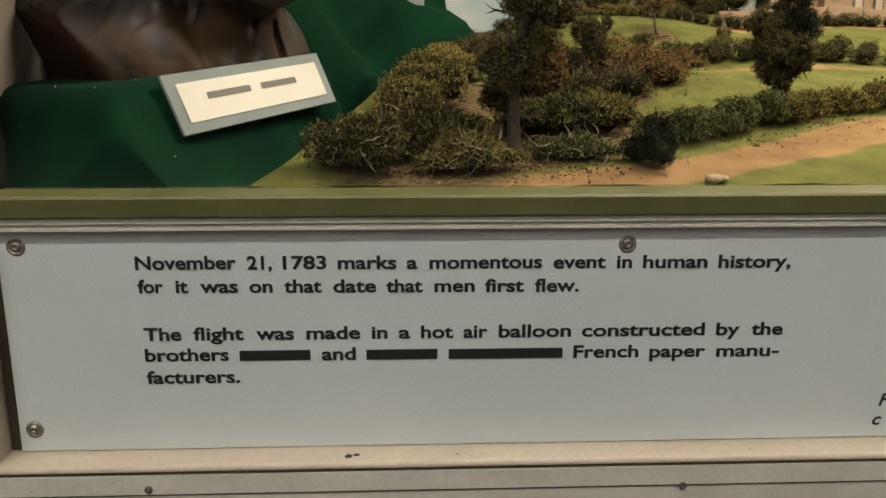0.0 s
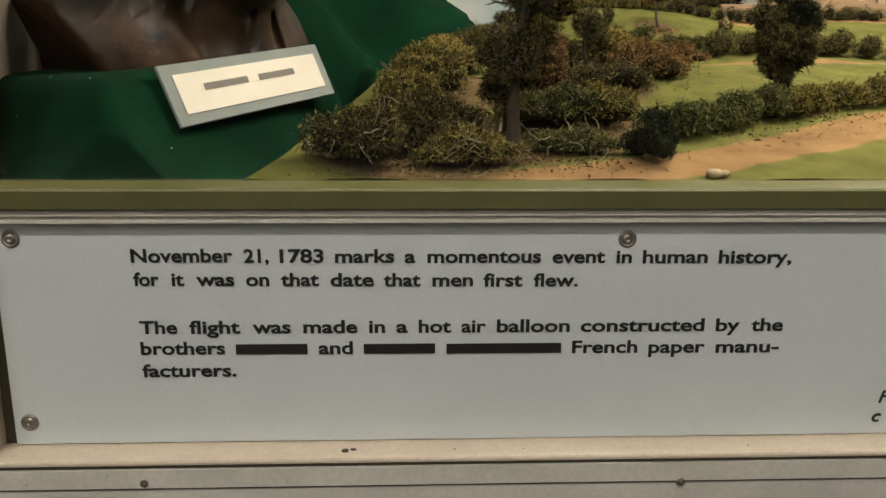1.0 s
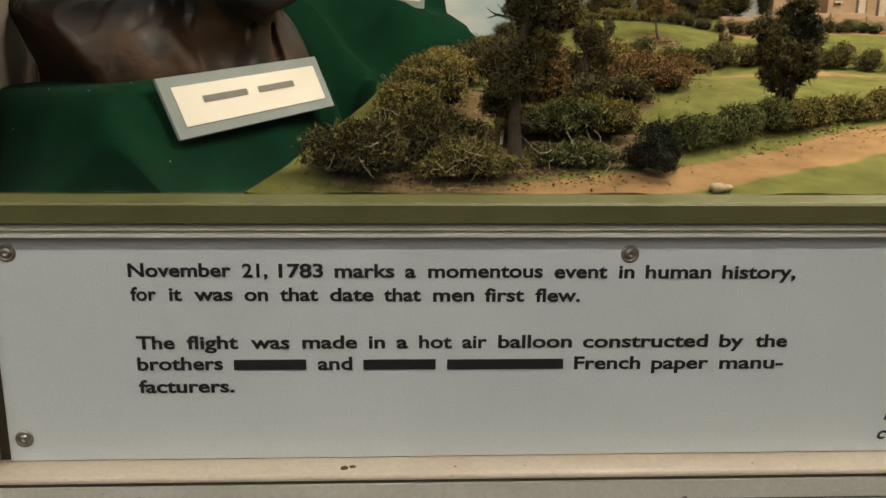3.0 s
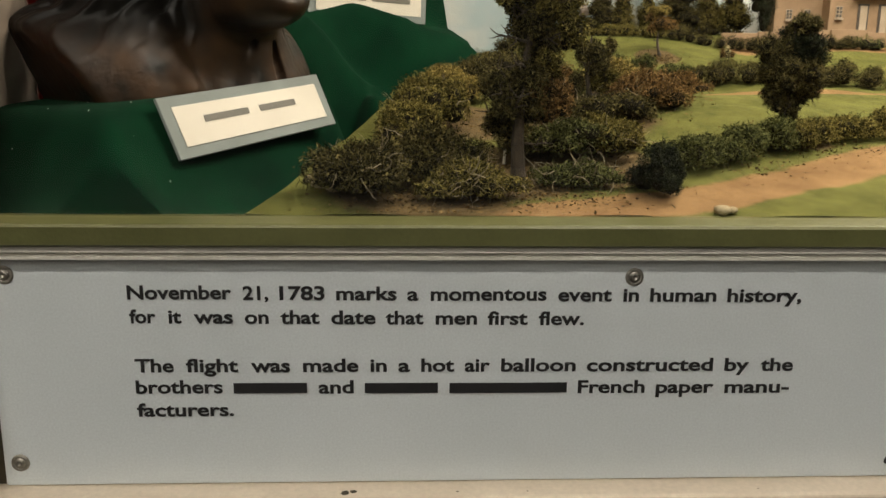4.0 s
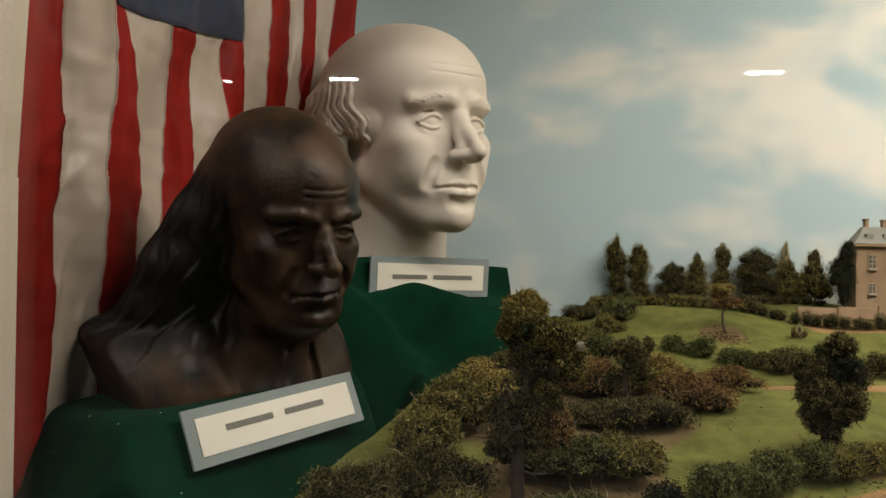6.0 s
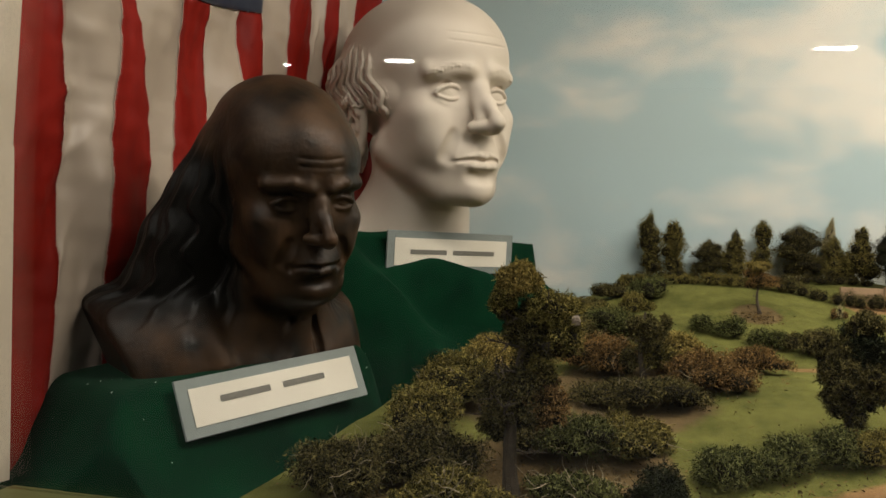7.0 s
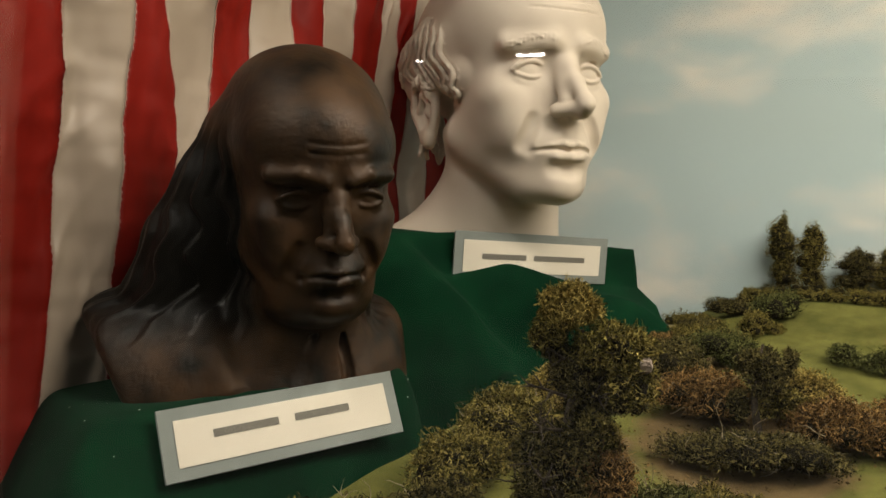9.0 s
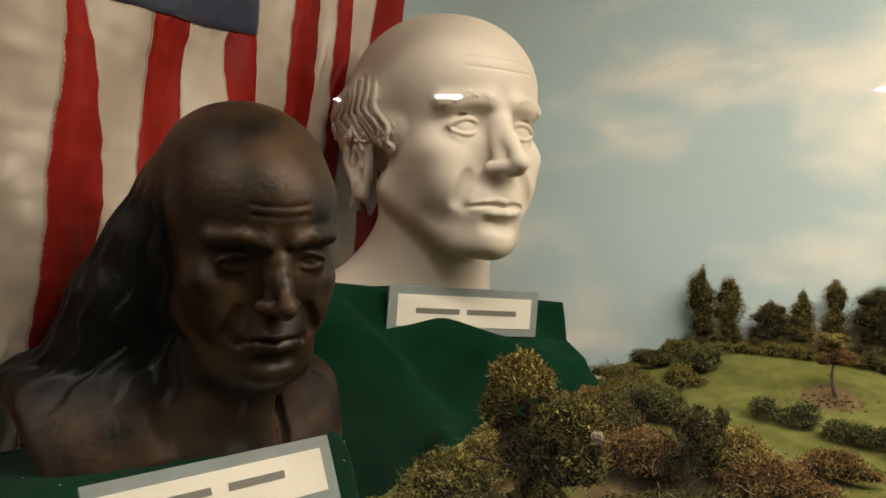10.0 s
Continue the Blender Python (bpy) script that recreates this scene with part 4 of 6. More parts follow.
def dark_bust():
    torso = frame_at((-0.2130, 0.6900, 1.205), (0.735, -0.678))
    head = frame_at((-0.1499, 0.6552, 1.3568), (0.7289, -0.6846), 13.1, 6.7)
    c = Clay((-0.36, 0.53, 1.175), (-0.05, 0.85, 1.470), 0.0014)
    c.frame_of(torso, 1.0)
    c.ball((0, -0.015, -0.005), (0.108, 0.066, 0.080), 0.02)
    for s in (-1, 1):
        c.bone((s * 0.040, -0.024, 0.074), (s * 0.100, -0.016, 0.028 if s > 0 else 0.044), 0.030, 0.025, 0.03)
        c.ball((s * 0.098, -0.010, 0.004), (0.028, 0.050, 0.055), 0.025)
        # coat fronts with broad soft folds hanging straight down
        c.ball((s * 0.054, 0.016, -0.010), (0.052, 0.052, 0.075), 0.03)
        for x, r in ((0.096, 0.007), (0.071, 0.006), (0.050, 0.005)):
            c.bone((s * x * 0.96, 0.020 + 0.34 * (0.105 - x), 0.030), (s * x, 0.044 + 0.30 * (0.105 - x), -0.045), r * 0.6, r, 0.014)
        # turned-down collar
        c.strand([(s * 0.058, -0.030, 0.088), (s * 0.057, 0.006, 0.074), (s * 0.044, 0.040, 0.048), (s * 0.026, 0.060, 0.006)], 0.009, 0.012)
    # the cast ends in a slanting edge below the shoulder
    c.slice((0.119, 0.0, 0.05), (0.891, 0.0, -0.454), 0.006)
    # open neckcloth with a dark slit on each side
    c.bone((0.0, 0.030, 0.060), (0.0, 0.060, -0.05), 0.022, 0.018, 0.012)
    for s in (-1, 1):
        c.strand([(s * 0.022, 0.052, 0.066), (s * 0.019, 0.070, 0.03), (s * 0.013, 0.082, -0.05)], 0.0042, 0.003, carve=True)
    c.bone((0.01, -0.005, 0.05), (0.02, 0.008, 0.110), 0.044, 0.040, 0.03)
    c.frame_of(head, 0.70, 1.0, 1.0, 1.105)
    c.bone((0, -0.010, -0.05), (0, -0.030, -0.15), 0.052, 0.058, 0.03)
    face_forms(c, eye=0.0300, mouth=0.026, nose=0.004, jaw=1.05, full=0.002, fold=0.8, lid=1.2, wide=0.95, back=0.035, skull=(0.003, 0.008, 0.004))
    c.ball((0, -0.024, 0.078), (0.062, 0.074, 0.052), 0.022)
    c.ball((0, 0.030, -0.112), (0.044, 0.044, 0.026), 0.02)
    for s in (-1, 1):
        c.strand([(s * 0.011, 0.0930, 0.0150), (s * 0.028, 0.0880, 0.0215), (s * 0.048, 0.0700, 0.0165)], 0.0044, 0.006, taper=0.8)
        # long hair: a heavy mass from behind the temples to the shoulders
        path = DARK_HAIR[s]
        for a, b in zip(path, path[1:]):
            c.bone(a[:3], b[:3], a[3], b[3], 0.020)
    c.bone((0, -0.080, 0.030), (0.02, -0.100, -0.160), 0.050, 0.060, 0.03)

    # dark slits between neck, neckcloth and lapel
    c.frame_of(torso, 1.0)
    c.strand([(-0.040, 0.046, 0.075), (-0.050, 0.058, 0.045), (-0.057, 0.063, 0.022), (-0.060, 0.066, -0.012)], 0.0046, 0.002, carve=True)
    c.strand([(-0.038, 0.056, 0.066), (-0.024, 0.070, 0.030), (-0.014, 0.076, -0.005)], 0.0030, 0.003, carve=True)
    c.frame_of(head, 0.70, 1.0, 1.0, 1.105)

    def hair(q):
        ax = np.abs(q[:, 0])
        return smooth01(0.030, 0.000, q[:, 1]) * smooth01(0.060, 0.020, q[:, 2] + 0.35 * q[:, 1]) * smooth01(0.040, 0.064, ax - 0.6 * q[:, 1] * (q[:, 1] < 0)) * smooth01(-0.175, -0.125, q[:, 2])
    c.ripple(0.0016, 34, 0.9, hair, 1.0)
    for z in (0.039, 0.048):
        c.brow_line(z, 0.024, 0.0009, 0.0020, 3.0)
    v, f = c.skin()
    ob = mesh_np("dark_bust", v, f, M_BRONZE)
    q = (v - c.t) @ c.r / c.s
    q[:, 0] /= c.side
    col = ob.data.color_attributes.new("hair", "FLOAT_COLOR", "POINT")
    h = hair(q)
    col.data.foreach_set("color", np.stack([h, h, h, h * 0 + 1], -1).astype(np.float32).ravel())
    return tagged(ob, "dark bronzed bust of an elderly long-haired man", "bust")


DARK_HAIR = {
    1: [(0.052, -0.034, 0.040, 0.036), (0.066, -0.048, -0.015, 0.042), (0.088, -0.058, -0.070, 0.046), (0.108, -0.064, -0.120, 0.040), (0.112, -0.064, -0.145, 0.028)],
    -1: [(-0.040, -0.046, 0.030, 0.028), (-0.038, -0.056, -0.020, 0.024), (-0.040, -0.048, -0.080, 0.020), (-0.048, -0.022, -0.130, 0.016)],
}


white_bust()
dark_bust()

# ---- felt covers, flag, name cards ----
def plan(o, a, n, s, d):
    return o[0] + a[0] * s + n[0] * d, o[1] + a[1] * s + n[1] * d


def felt_front():
    """The low cover under the dark bust: a flat top that falls in soft folds to the floor of the case."""
    o, a, n = (-0.222, 0.725), (0.509, 0.861), (0.861, -0.509)
    S, D = np.linspace(-0.26, 0.125, 150), np.linspace(-0.14, 0.21, 130)
    s, d = np.meshgrid(S, D, indexing="ij")
    x, y = plan(o, a, n, s, d)
    fold = (0.007 * np.sin(s * 33 + 0.4) + 0.004 * np.sin(s * 80 + 2)) * smooth01(0.112, 0.15, d) + 0.02 * smooth01(-0.13, -0.2, s)
    prof = np.interp(d - fold, [0.085, 0.096, 0.104, 0.1165, 0.124, 0.134, 0.155], [1.2035, 1.2015, 1.193, 1.163, 1.144, 1.127, 1.121])
    lift = 0.125 * np.clip(s + 0.12, -0.03, 0.18)
    right = smooth01(0.074, 0.096, s + 0.10 * (d - 0.1))
    left = smooth01(-0.152, -0.196, s)
    keep = (1 - right) * (1 - 0.95 * left)
    z = 1.121 + (prof + lift * smooth01(1.121, 1.15, prof) - 1.121) * keep
    for _ in range(14):
        z[1:-1, 1:-1] = (z[1:-1, 1:-1] * 2 + z[:-2, 1:-1] + z[2:, 1:-1] + z[1:-1, :-2] + z[1:-1, 2:]) / 6
    z = z + 0.0045 * np.sin(52 * s + 30 * d + 2.2 * np.sin(28 * d)) * smooth01(0.09, 0.13, d) * smooth01(1.122, 1.135, z)
    p = np.stack([x, y, z], -1).reshape(-1, 3)
    p[:, 2] += 0.003 * wobble(p, 55, 3) * (0.15 + (1 - keep.ravel()) + smooth01(0.118, 0.15, d.ravel()))
    p[:, 1] = np.maximum(p[:, 1], 0.5195)
    p[:, 0] = np.maximum(p[:, 0], -0.345)
    ob = mesh_np("felt_cover", p, grid_faces(*s.shape)[:, ::-1], M_FELT)
    ob.modifiers.new("thick", "SOLIDIFY").thickness = 0.0015
    return tagged(ob, "dark green felt draped over a low block", "cloth", "felt covers")


def felt_back():
    """The higher cover under the white bust, with diagonal folds down its front."""
    o, a, n = (-0.065, 0.960), (0.713, 0.702), (0.702, -0.713)
    S, D = np.linspace(-0.32, 0.215, 170), np.linspace(-0.19, 0.20, 150)
    s, d = np.meshgrid(S, D, indexing="ij")
    x, y = plan(o, a, n, s, d)
    away = smooth01(0.10, 0.16, np.where(s > 0, s - 0.03, -s + 0.01))
    slope = np.interp(d, [-0.014, -0.006, 0.004, 0.03, 0.052, 0.078, 0.106, 0.15], [1.336, 1.295, 1.291, 1.278, 1.246, 1.195, 1.148, 1.121])
    soft = np.interp(d, [-0.03, -0.01, 0.01, 0.034, 0.062, 0.09, 0.12, 0.16], [1.337, 1.333, 1.318, 1.285, 1.235, 1.185, 1.14, 1.121])
    z = slope * (1 - away) + soft * away
    # a bulge under the card that breaks off into a hollow, then a long diagonal ridge
    brk = 0.030 + 0.34 * np.clip(s - 0.0, -0.12, 0.2) + 0.006 * np.sin(s * 45)
    on = smooth01(-0.11, -0.02, s)
    z = z + 0.020 * np.exp(-((d - brk + 0.012) / 0.012) ** 2) * on
    z = z - 0.062 * smooth01(brk - 0.002, brk + 0.008, d) * smooth01(brk + 0.085, brk + 0.03, d) * on
    z = z + 0.012 * np.exp(-((d - 0.078 - 0.26 * s) / 0.016) ** 2) * smooth01(-0.16, -0.04, s)
    right = smooth01(0.134, 0.146 + 0.06 * np.clip(d + 0.02, 0, 1), s)
    gone = smooth01(-0.030, -0.085, s + 0.25 * d) * smooth01(0.02, 0.05, d)
    z = 1.121 + (z - 1.121) * (1 - right) * (1 - gone)
    p = np.stack([x, y, np.maximum(z, 1.121)], -1).reshape(-1, 3)
    p[:, 2] += 0.003 * wobble(p, 42, 9)
    p[:, 2] = np.maximum(p[:, 2], 1.1205)
    p[:, 1] = np.minimum(p[:, 1], BACK - 0.006)
    p[:, 0] = np.maximum(p[:, 0], -0.30)
    ob = mesh_np("felt_cover", p, grid_faces(*s.shape)[:, ::-1], M_FELT)
    ob.modifiers.new("thick", "SOLIDIFY").thickness = 0.0015
    return tagged(ob, "green felt draped in folds over a tall block", "cloth", "felt covers")


felt_front()
felt_back()


def name_card(tl, tr, bl, label, bars, up=0.0):
    tl, tr, bl = Vector(tl), Vector(tr), Vector(bl)
    w, h = (tr - tl).length, (tl - bl).length
    X = (tr - tl).normalized()
    N = X.cross((tl - bl)).normalized()
    Y = N.cross(X)
    m = Matrix((X, Y, N)).transposed().to_4x4()
    m.translation = (tr + bl) / 2
    card = empty("name_card", label, "name card", "name cards", at=m.translation)
    bm = bmesh.new()
    box(bm, -w / 2, w / 2, -h / 2, h / 2, -0.0028, 0, 0.0004, m=m, seg=1)
    part("mat_board", bm, M_MAT, card)
    bm = bmesh.new()
    e = 0.0078 * w / 0.164
    box(bm, -w / 2 + e * 1.15, w / 2 - e * 1.1, -h / 2 + e, h / 2 - e, 0.0002, 0.0007, m=m)
    part("card", bm, M_CARD, card)
    for x0, x1, hh in bars:
        bm = bmesh.new()
        box(bm, x0 * w, x1 * w, (up - hh) * h, (up + hh) * h, 0.0008, 0.0011, m=m)
        part("text_bar", bm, M_GREYINK, card, "grey line of small lettering")
    return card


name_card((-0.192, 0.566, 1.206), (-0.101, 0.7015, 1.2265), (-0.1745, 0.563, 1.1655), "cream card in a grey mat leaning on the felt", [(-0.305, -0.045, 0.055), (0.025, 0.265, 0.055)], 0.06)
name_card((-0.133, 0.893, 1.3395), (-0.005, 1.015, 1.344), (-0.128, 0.902, 1.292), "small cream card in a grey mat before the white bust", [(-0.33, -0.05, 0.055), (0.0, 0.34, 0.055)])


def flag():
    fl = empty("flag", "hanging flag with red and white satin stripes and navy canton", "flag", at=(-0.31, 0.80, 1.12))
    way = [(-0.392, 0.536), (-0.335, 0.534), (-0.322, 0.555), (-0.312, 0.59), (-0.302, 0.636), (-0.304, 0.69), (-0.306, 0.735), (-0.303, 0.786), (-0.297, 0.843), (-0.290, 0.892), (-0.279, 0.95), (-0.262, 1.02), (-0.24, 1.09), (-0.21, 1.16)]
    w = np.array(way)
    arc = np.concatenate([[0], np.cumsum(np.linalg.norm(np.diff(w, axis=0), axis=1))]) - 0.057

    def spot(u, z):
        x, y = np.interp(u, arc, w[:, 0]), np.interp(u, arc, w[:, 1])
        du = 0.004
        tx, ty = np.interp(u + du, arc, w[:, 0]) - x, np.interp(u + du, arc, w[:, 1]) - y
        l = np.sqrt(tx * tx + ty * ty) + 1e-6
        q = np.stack([u, u * 0, z * 0.35], -1).reshape(-1, 3)
        off = 0.0016 * np.sin(62 * u + 34 * z + 2 * np.sin(9 * z)) * smooth01(0.0, 0.05, np.abs(u)) + 0.0024 * np.sin(u * 58 + 2.2 * np.sin(z * 5)) + 0.0016 * wobble(q, 90, 5).reshape(u.shape) + 0.0022 * wobble(q * [1, 1, 4], 95, 6).reshape(u.shape) + 0.0011 * wobble(q * [0.8, 1, 7], 210, 8).reshape(u.shape) + 0.0034 * np.maximum(np.sin(150 * u - 95 * z + 3 * np.sin(14 * z + 20 * u)), 0) ** 3 * smooth01(0.1, 0.7, wobble(q * [1, 1, 3], 30, 12).reshape(u.shape))
        off = off + 0.0060 * np.sin(44 * u - 21 * z + 1.6 * np.sin(17 * z + 9 * u)) * smooth01(-0.5, 0.6, wobble(q * [1, 1, 2.2], 22, 14).reshape(u.shape))
        return np.stack([x + ty / l * off, y - tx / l * off, z], -1)
    top, bot = FLAG_TOP, FLAG_BOT
    for i in range(13):
        u0t, u1t, u0b, u1b = top[i], top[i + 1], bot[i], bot[i + 1]
        zz = np.linspace(1.125, 1.93, 160)
        t = np.linspace(0, 1, 18)
        k = smooth01(1.38, 1.62, zz)
        a = u0b + (u0t - u0b) * k
        b = u1b + (u1t - u1b) * k
        u = a[None] + (b - a)[None] * t[:, None]
        z = np.broadcast_to(zz[None], u.shape)
        cut = np.interp(u, [0.11, 0.155, 0.187, 0.247, 0.31, 0.358], [1.538, 1.543, 1.550, 1.562, 1.576, 1.589])
        inside = (i >= 3) & (i <= 6)
        p = spot(u, z)
        f = grid_faces(*u.shape)
        if inside:
            zc = z.reshape(-1)[f].max(1)
            f = f[zc <= cut.reshape(-1)[f].mean(1) + 0.004]
        p = p.reshape(-1, 3)
        ob = mesh_np("stripe", p, f, M_RED if i % 2 == 0 else M_IVORY, fl)
        ob.modifiers.new("thick", "SOLIDIFY").thickness = 0.0008
        # stitched seam along the stripe
        if i:
            zs = np.linspace(1.125, 1.93, 300)
            ks = smooth01(1.38, 1.62, zs)
            side = 0.0005 * (np.arange(300) % 2 * 2 - 1)
            mid = u0b + (u0t - u0b) * ks + side
            sp = spot(mid[None], zs[None])[0]
            sm = np.concatenate([sp + [0.0003, -0.0004, -0.0006], sp + [0.0003, 0.0004, 0.0006], sp + [0.0008, 0, 0]])
            nz = len(zs)
            idx = np.arange(nz - 1)
            fs = np.concatenate([np.stack([idx, idx + 1, idx + 1 + 2 * nz, idx + 2 * nz], -1), np.stack([idx + 2 * nz, idx + 1 + 2 * nz, idx + 1 + nz, idx + nz], -1)])
            if 4 <= i <= 6:
                fs = fs[np.tile(zs[:-1] < 1.56, 2)]
            mesh_np("seam", sm, fs, M_SEAM, fl)
    u, z = np.meshgrid(np.linspace(top[3], top[7], 60), np.linspace(0, 1, 60), indexing="ij")
    cut = np.interp(u, [0.11, 0.155, 0.187, 0.247, 0.31, 0.358], [1.538, 1.543, 1.550, 1.562, 1.576, 1.589])
    p = spot(u, cut + (1.93 - cut) * z) + [0.002, -0.001, 0]
    ob = mesh_np("canton", p.reshape(-1, 3), grid_faces(*u.shape), M_NAVY, fl, label="navy blue satin canton")
    ob.modifiers.new("thick", "SOLIDIFY").thickness = 0.0008
    return fl


FLAG_TOP = [-0.057, 0.047, 0.106, 0.108, 0.206, 0.258, 0.314, 0.358, 0.408, 0.459, 0.489, 0.511, 0.557, 0.616]
FLAG_BOT = [-0.057, 0.062, 0.108, 0.174, 0.208, 0.260, 0.316, 0.366, 0.412, 0.444, 0.484, 0.509, 0.553, 0.612]
flag()


def lint(n=46):
    """White flecks of lint on the felt."""
    rng = np.random.RandomState(77)
    dg = bpy.context.evaluated_depsgraph_get()
    vs, fs = [], []
    tries = 0
    while len(fs) < n and tries < 600:
        tries += 1
        x, y = rng.uniform(-0.30, -0.02), rng.uniform(0.54, 0.78)
        hit, loc, nor, _, ob, _ = scene.ray_cast(dg, Vector((x, y, 1.5)), Vector((0, 0, -1)))
        if not hit or not ob.name.startswith("felt_cover"):
            continue
        u = nor.orthogonal().normalized()
        w = nor.cross(u)
        r = rng.uniform(0.0003, 0.0009)
        k = len(vs)
        for a in range(5):
            q = a * 1.2566 + rng.uniform(0, 0.5)
            vs.append(loc + nor * 0.0016 + (u * math.cos(q) + w * math.sin(q)) * r * rng.uniform(0.5, 1.2))
        fs.append((k, k + 1, k + 2, k + 3, k + 4))
    me = bpy.data.meshes.new("lint")
    me.from_pydata([tuple(v) for v in vs], [], fs)
    me.materials.append(M_WHITEBIT)
    tagged(new("lint", me), "white flecks of lint on green felt", "lint", kind="stuff")


lint()

# ---- the model landscape ----
GY = [0.50, 0.58, 0.66, 0.80, 0.90, 1.03, 1.12, 1.24]
GZ = [1.133, 1.148, 1.170, 1.206, 1.222, 1.262, 1.292, 1.304]


def ground_z(x, y):
    x, y = np.asarray(x, float), np.asarray(y, float)
    z = np.interp(y, GY, GZ)
    z = z - 0.052 * smooth01(0.21, 0.02, x) * smooth01(0.86, 1.1, y)
    z = z + 0.004 * np.sin(x * 23 + 1.2) * np.sin(y * 19) * smooth01(0.55, 0.7, y)
    return z


def left_edge(y):
    return -0.128 + (y - 0.505) * 0.30


def near_line(x, y, pts):
    """Distance to a bent line on the ground."""
    best = np.full(x.shape, 9.0)
    for (ax, ay), (bx, by) in zip(pts, pts[1:]):
        dx, dy = bx - ax, by - ay
        t = np.clip(((x - ax) * dx + (y - ay) * dy) / (dx * dx + dy * dy), 0, 1)
        best = np.minimum(best, np.hypot(x - ax - t * dx, y - ay - t * dy))
    return best


def landscape():
    ny, nx = 190, 380
    ys = np.linspace(0.5172, 1.233, ny)
    t = np.linspace(0, 1, nx) ** 1.25
    Y = np.repeat(ys[:, None], nx, 1)
    X = left_edge(Y) + (1.42 - left_edge(Y)) * t[None]
    Z = ground_z(X, Y)
    p = np.stack([X, Y, Z], -1).reshape(-1, 3)
    p[:, 2] += 0.0015 * wobble(p, 60, 2) + 0.0008 * wobble(p, 190, 4)
    # skirt down to the floor of the case
    skirt = p.reshape(ny, nx, 3).copy()
    f = grid_faces(ny, nx)[:, ::-1]
    base = skirt[:, :1].copy()
    base[..., 2] = 1.119
    front = skirt[:1].copy()
    front[..., 2] = 1.119
    ob = mesh_np("ground", p, f, M_GROUND)
    col = ob.data.color_attributes.new("cover", "FLOAT_COLOR", "POINT")
    x, y = p[:, 0], p[:, 1]
    sandy = 1 - smooth01(0.010, 0.034, near_line(x, y, [(0.0, 0.50), (0.06, 0.520), (0.13, 0.536), (0.19, 0.556), (0.26, 0.592), (0.36, 0.640), (0.50, 0.70), (0.8, 0.80)]))
    sandy = np.maximum(sandy, 0.9 * (1 - smooth01(0.008, 0.03, near_line(x, y, [(0.42, 1.075), (0.60, 1.065), (0.9, 1.07)]))))
    sandy = np.maximum(sandy, 0.75 * (1 - smooth01(0.006, 0.02, near_line(x, y, [(0.30, 0.865), (0.42, 0.862), (0.7, 0.87)]))))
    litter = np.zeros(len(p))
    for cx, cy, r in ((-0.01, 0.57, 0.085), (0.05, 0.60, 0.07), (0.14, 0.76, 0.09), (0.12, 0.62, 0.06), (0.29, 1.02, 0.035), (0.31, 0.68, 0.03), (0.2, 0.82, 0.06), (0.03, 0.72, 0.06), (0.08, 0.95, 0.06)):
        litter = np.maximum(litter, 0.85 * (1 - smooth01(r * 0.5, r * 1.15, np.hypot(x - cx, y - cy))))
    data = np.stack([sandy, litter, litter * 0, litter * 0 + 1], -1).astype(np.float32)
    col.data.foreach_set("color", data.ravel())
    tagged(ob, "model park ground with flocked lawns and ochre paths", "ground", kind="structure")
    v = np.concatenate([p.reshape(ny, nx, 3)[:, 0], base[:, 0]])
    i = np.arange(ny - 1)
    mesh_np("ground_edge", v, np.stack([i, i + 1, i + 1 + ny, i + ny], -1), M_OLIVE, ob)


landscape()


def tufts(centres, radii, n, size, seed, lump=0.35, wiry=0.82):
    """Bent flakes and curly strands scattered over lumpy balls: centres (k,3), radii (k,3), n pieces in all."""
    rng = np.random.RandomState(seed)
    centres, radii = np.atleast_2d(centres).astype(float), np.atleast_2d(radii).astype(float)
    area = radii.mean(1) ** 2
    pick = rng.choice(len(centres), n, p=area / area.sum())
    d = rng.normal(size=(n, 3))
    d /= np.linalg.norm(d, axis=1)[:, None]
    d[:, 2] = np.where(d[:, 2] < -0.55, -d[:, 2], d[:, 2])
    rr = 1 + lump * 0.6 * wobble(d * 1.0 + centres[pick] * 30, 4.0, seed + 1) + rng.uniform(-0.34, 0.12, n) + 0.30 * rng.uniform(0, 1, n) ** 6
    c = centres[pick] + d * radii[pick] * rr[:, None]
    thin = rng.uniform(0, 1, n) < wiry
    u = rng.normal(size=(n, 3)) + d * 0.6
    u /= np.linalg.norm(u, axis=1)[:, None]
    w = np.cross(u, rng.normal(size=(n, 3)))
    w /= np.linalg.norm(w, axis=1)[:, None] + 1e-9
    nn = np.cross(u, w)
    l = (size * rng.uniform(0.5, 1.4, n) * np.where(thin, np.where(rng.uniform(0, 1, n) < 0.10, 1.9, 0.95), 0.75))[:, None]
    b = (size * np.where(thin, 0.13, rng.uniform(0.22, 0.55, n)))[:, None]
    bend = l * rng.uniform(-1.5, 1.5, n)[:, None]
    tip = np.where(thin, 0.8, 0.35)[:, None]
    a0, a2 = c - u * l + nn * bend * 0.8, c + u * l + nn * bend
    q = np.stack([a0 - w * b * tip, a0 + w * b * tip, c - w * b, c + w * b, a2 - w * b * tip, a2 + w * b * tip], 1)
    i = np.arange(n)[:, None] * 6
    f = np.concatenate([i + [0, 2, 3, 1], i + [2, 4, 5, 3]])
    return q.reshape(-1, 3), f


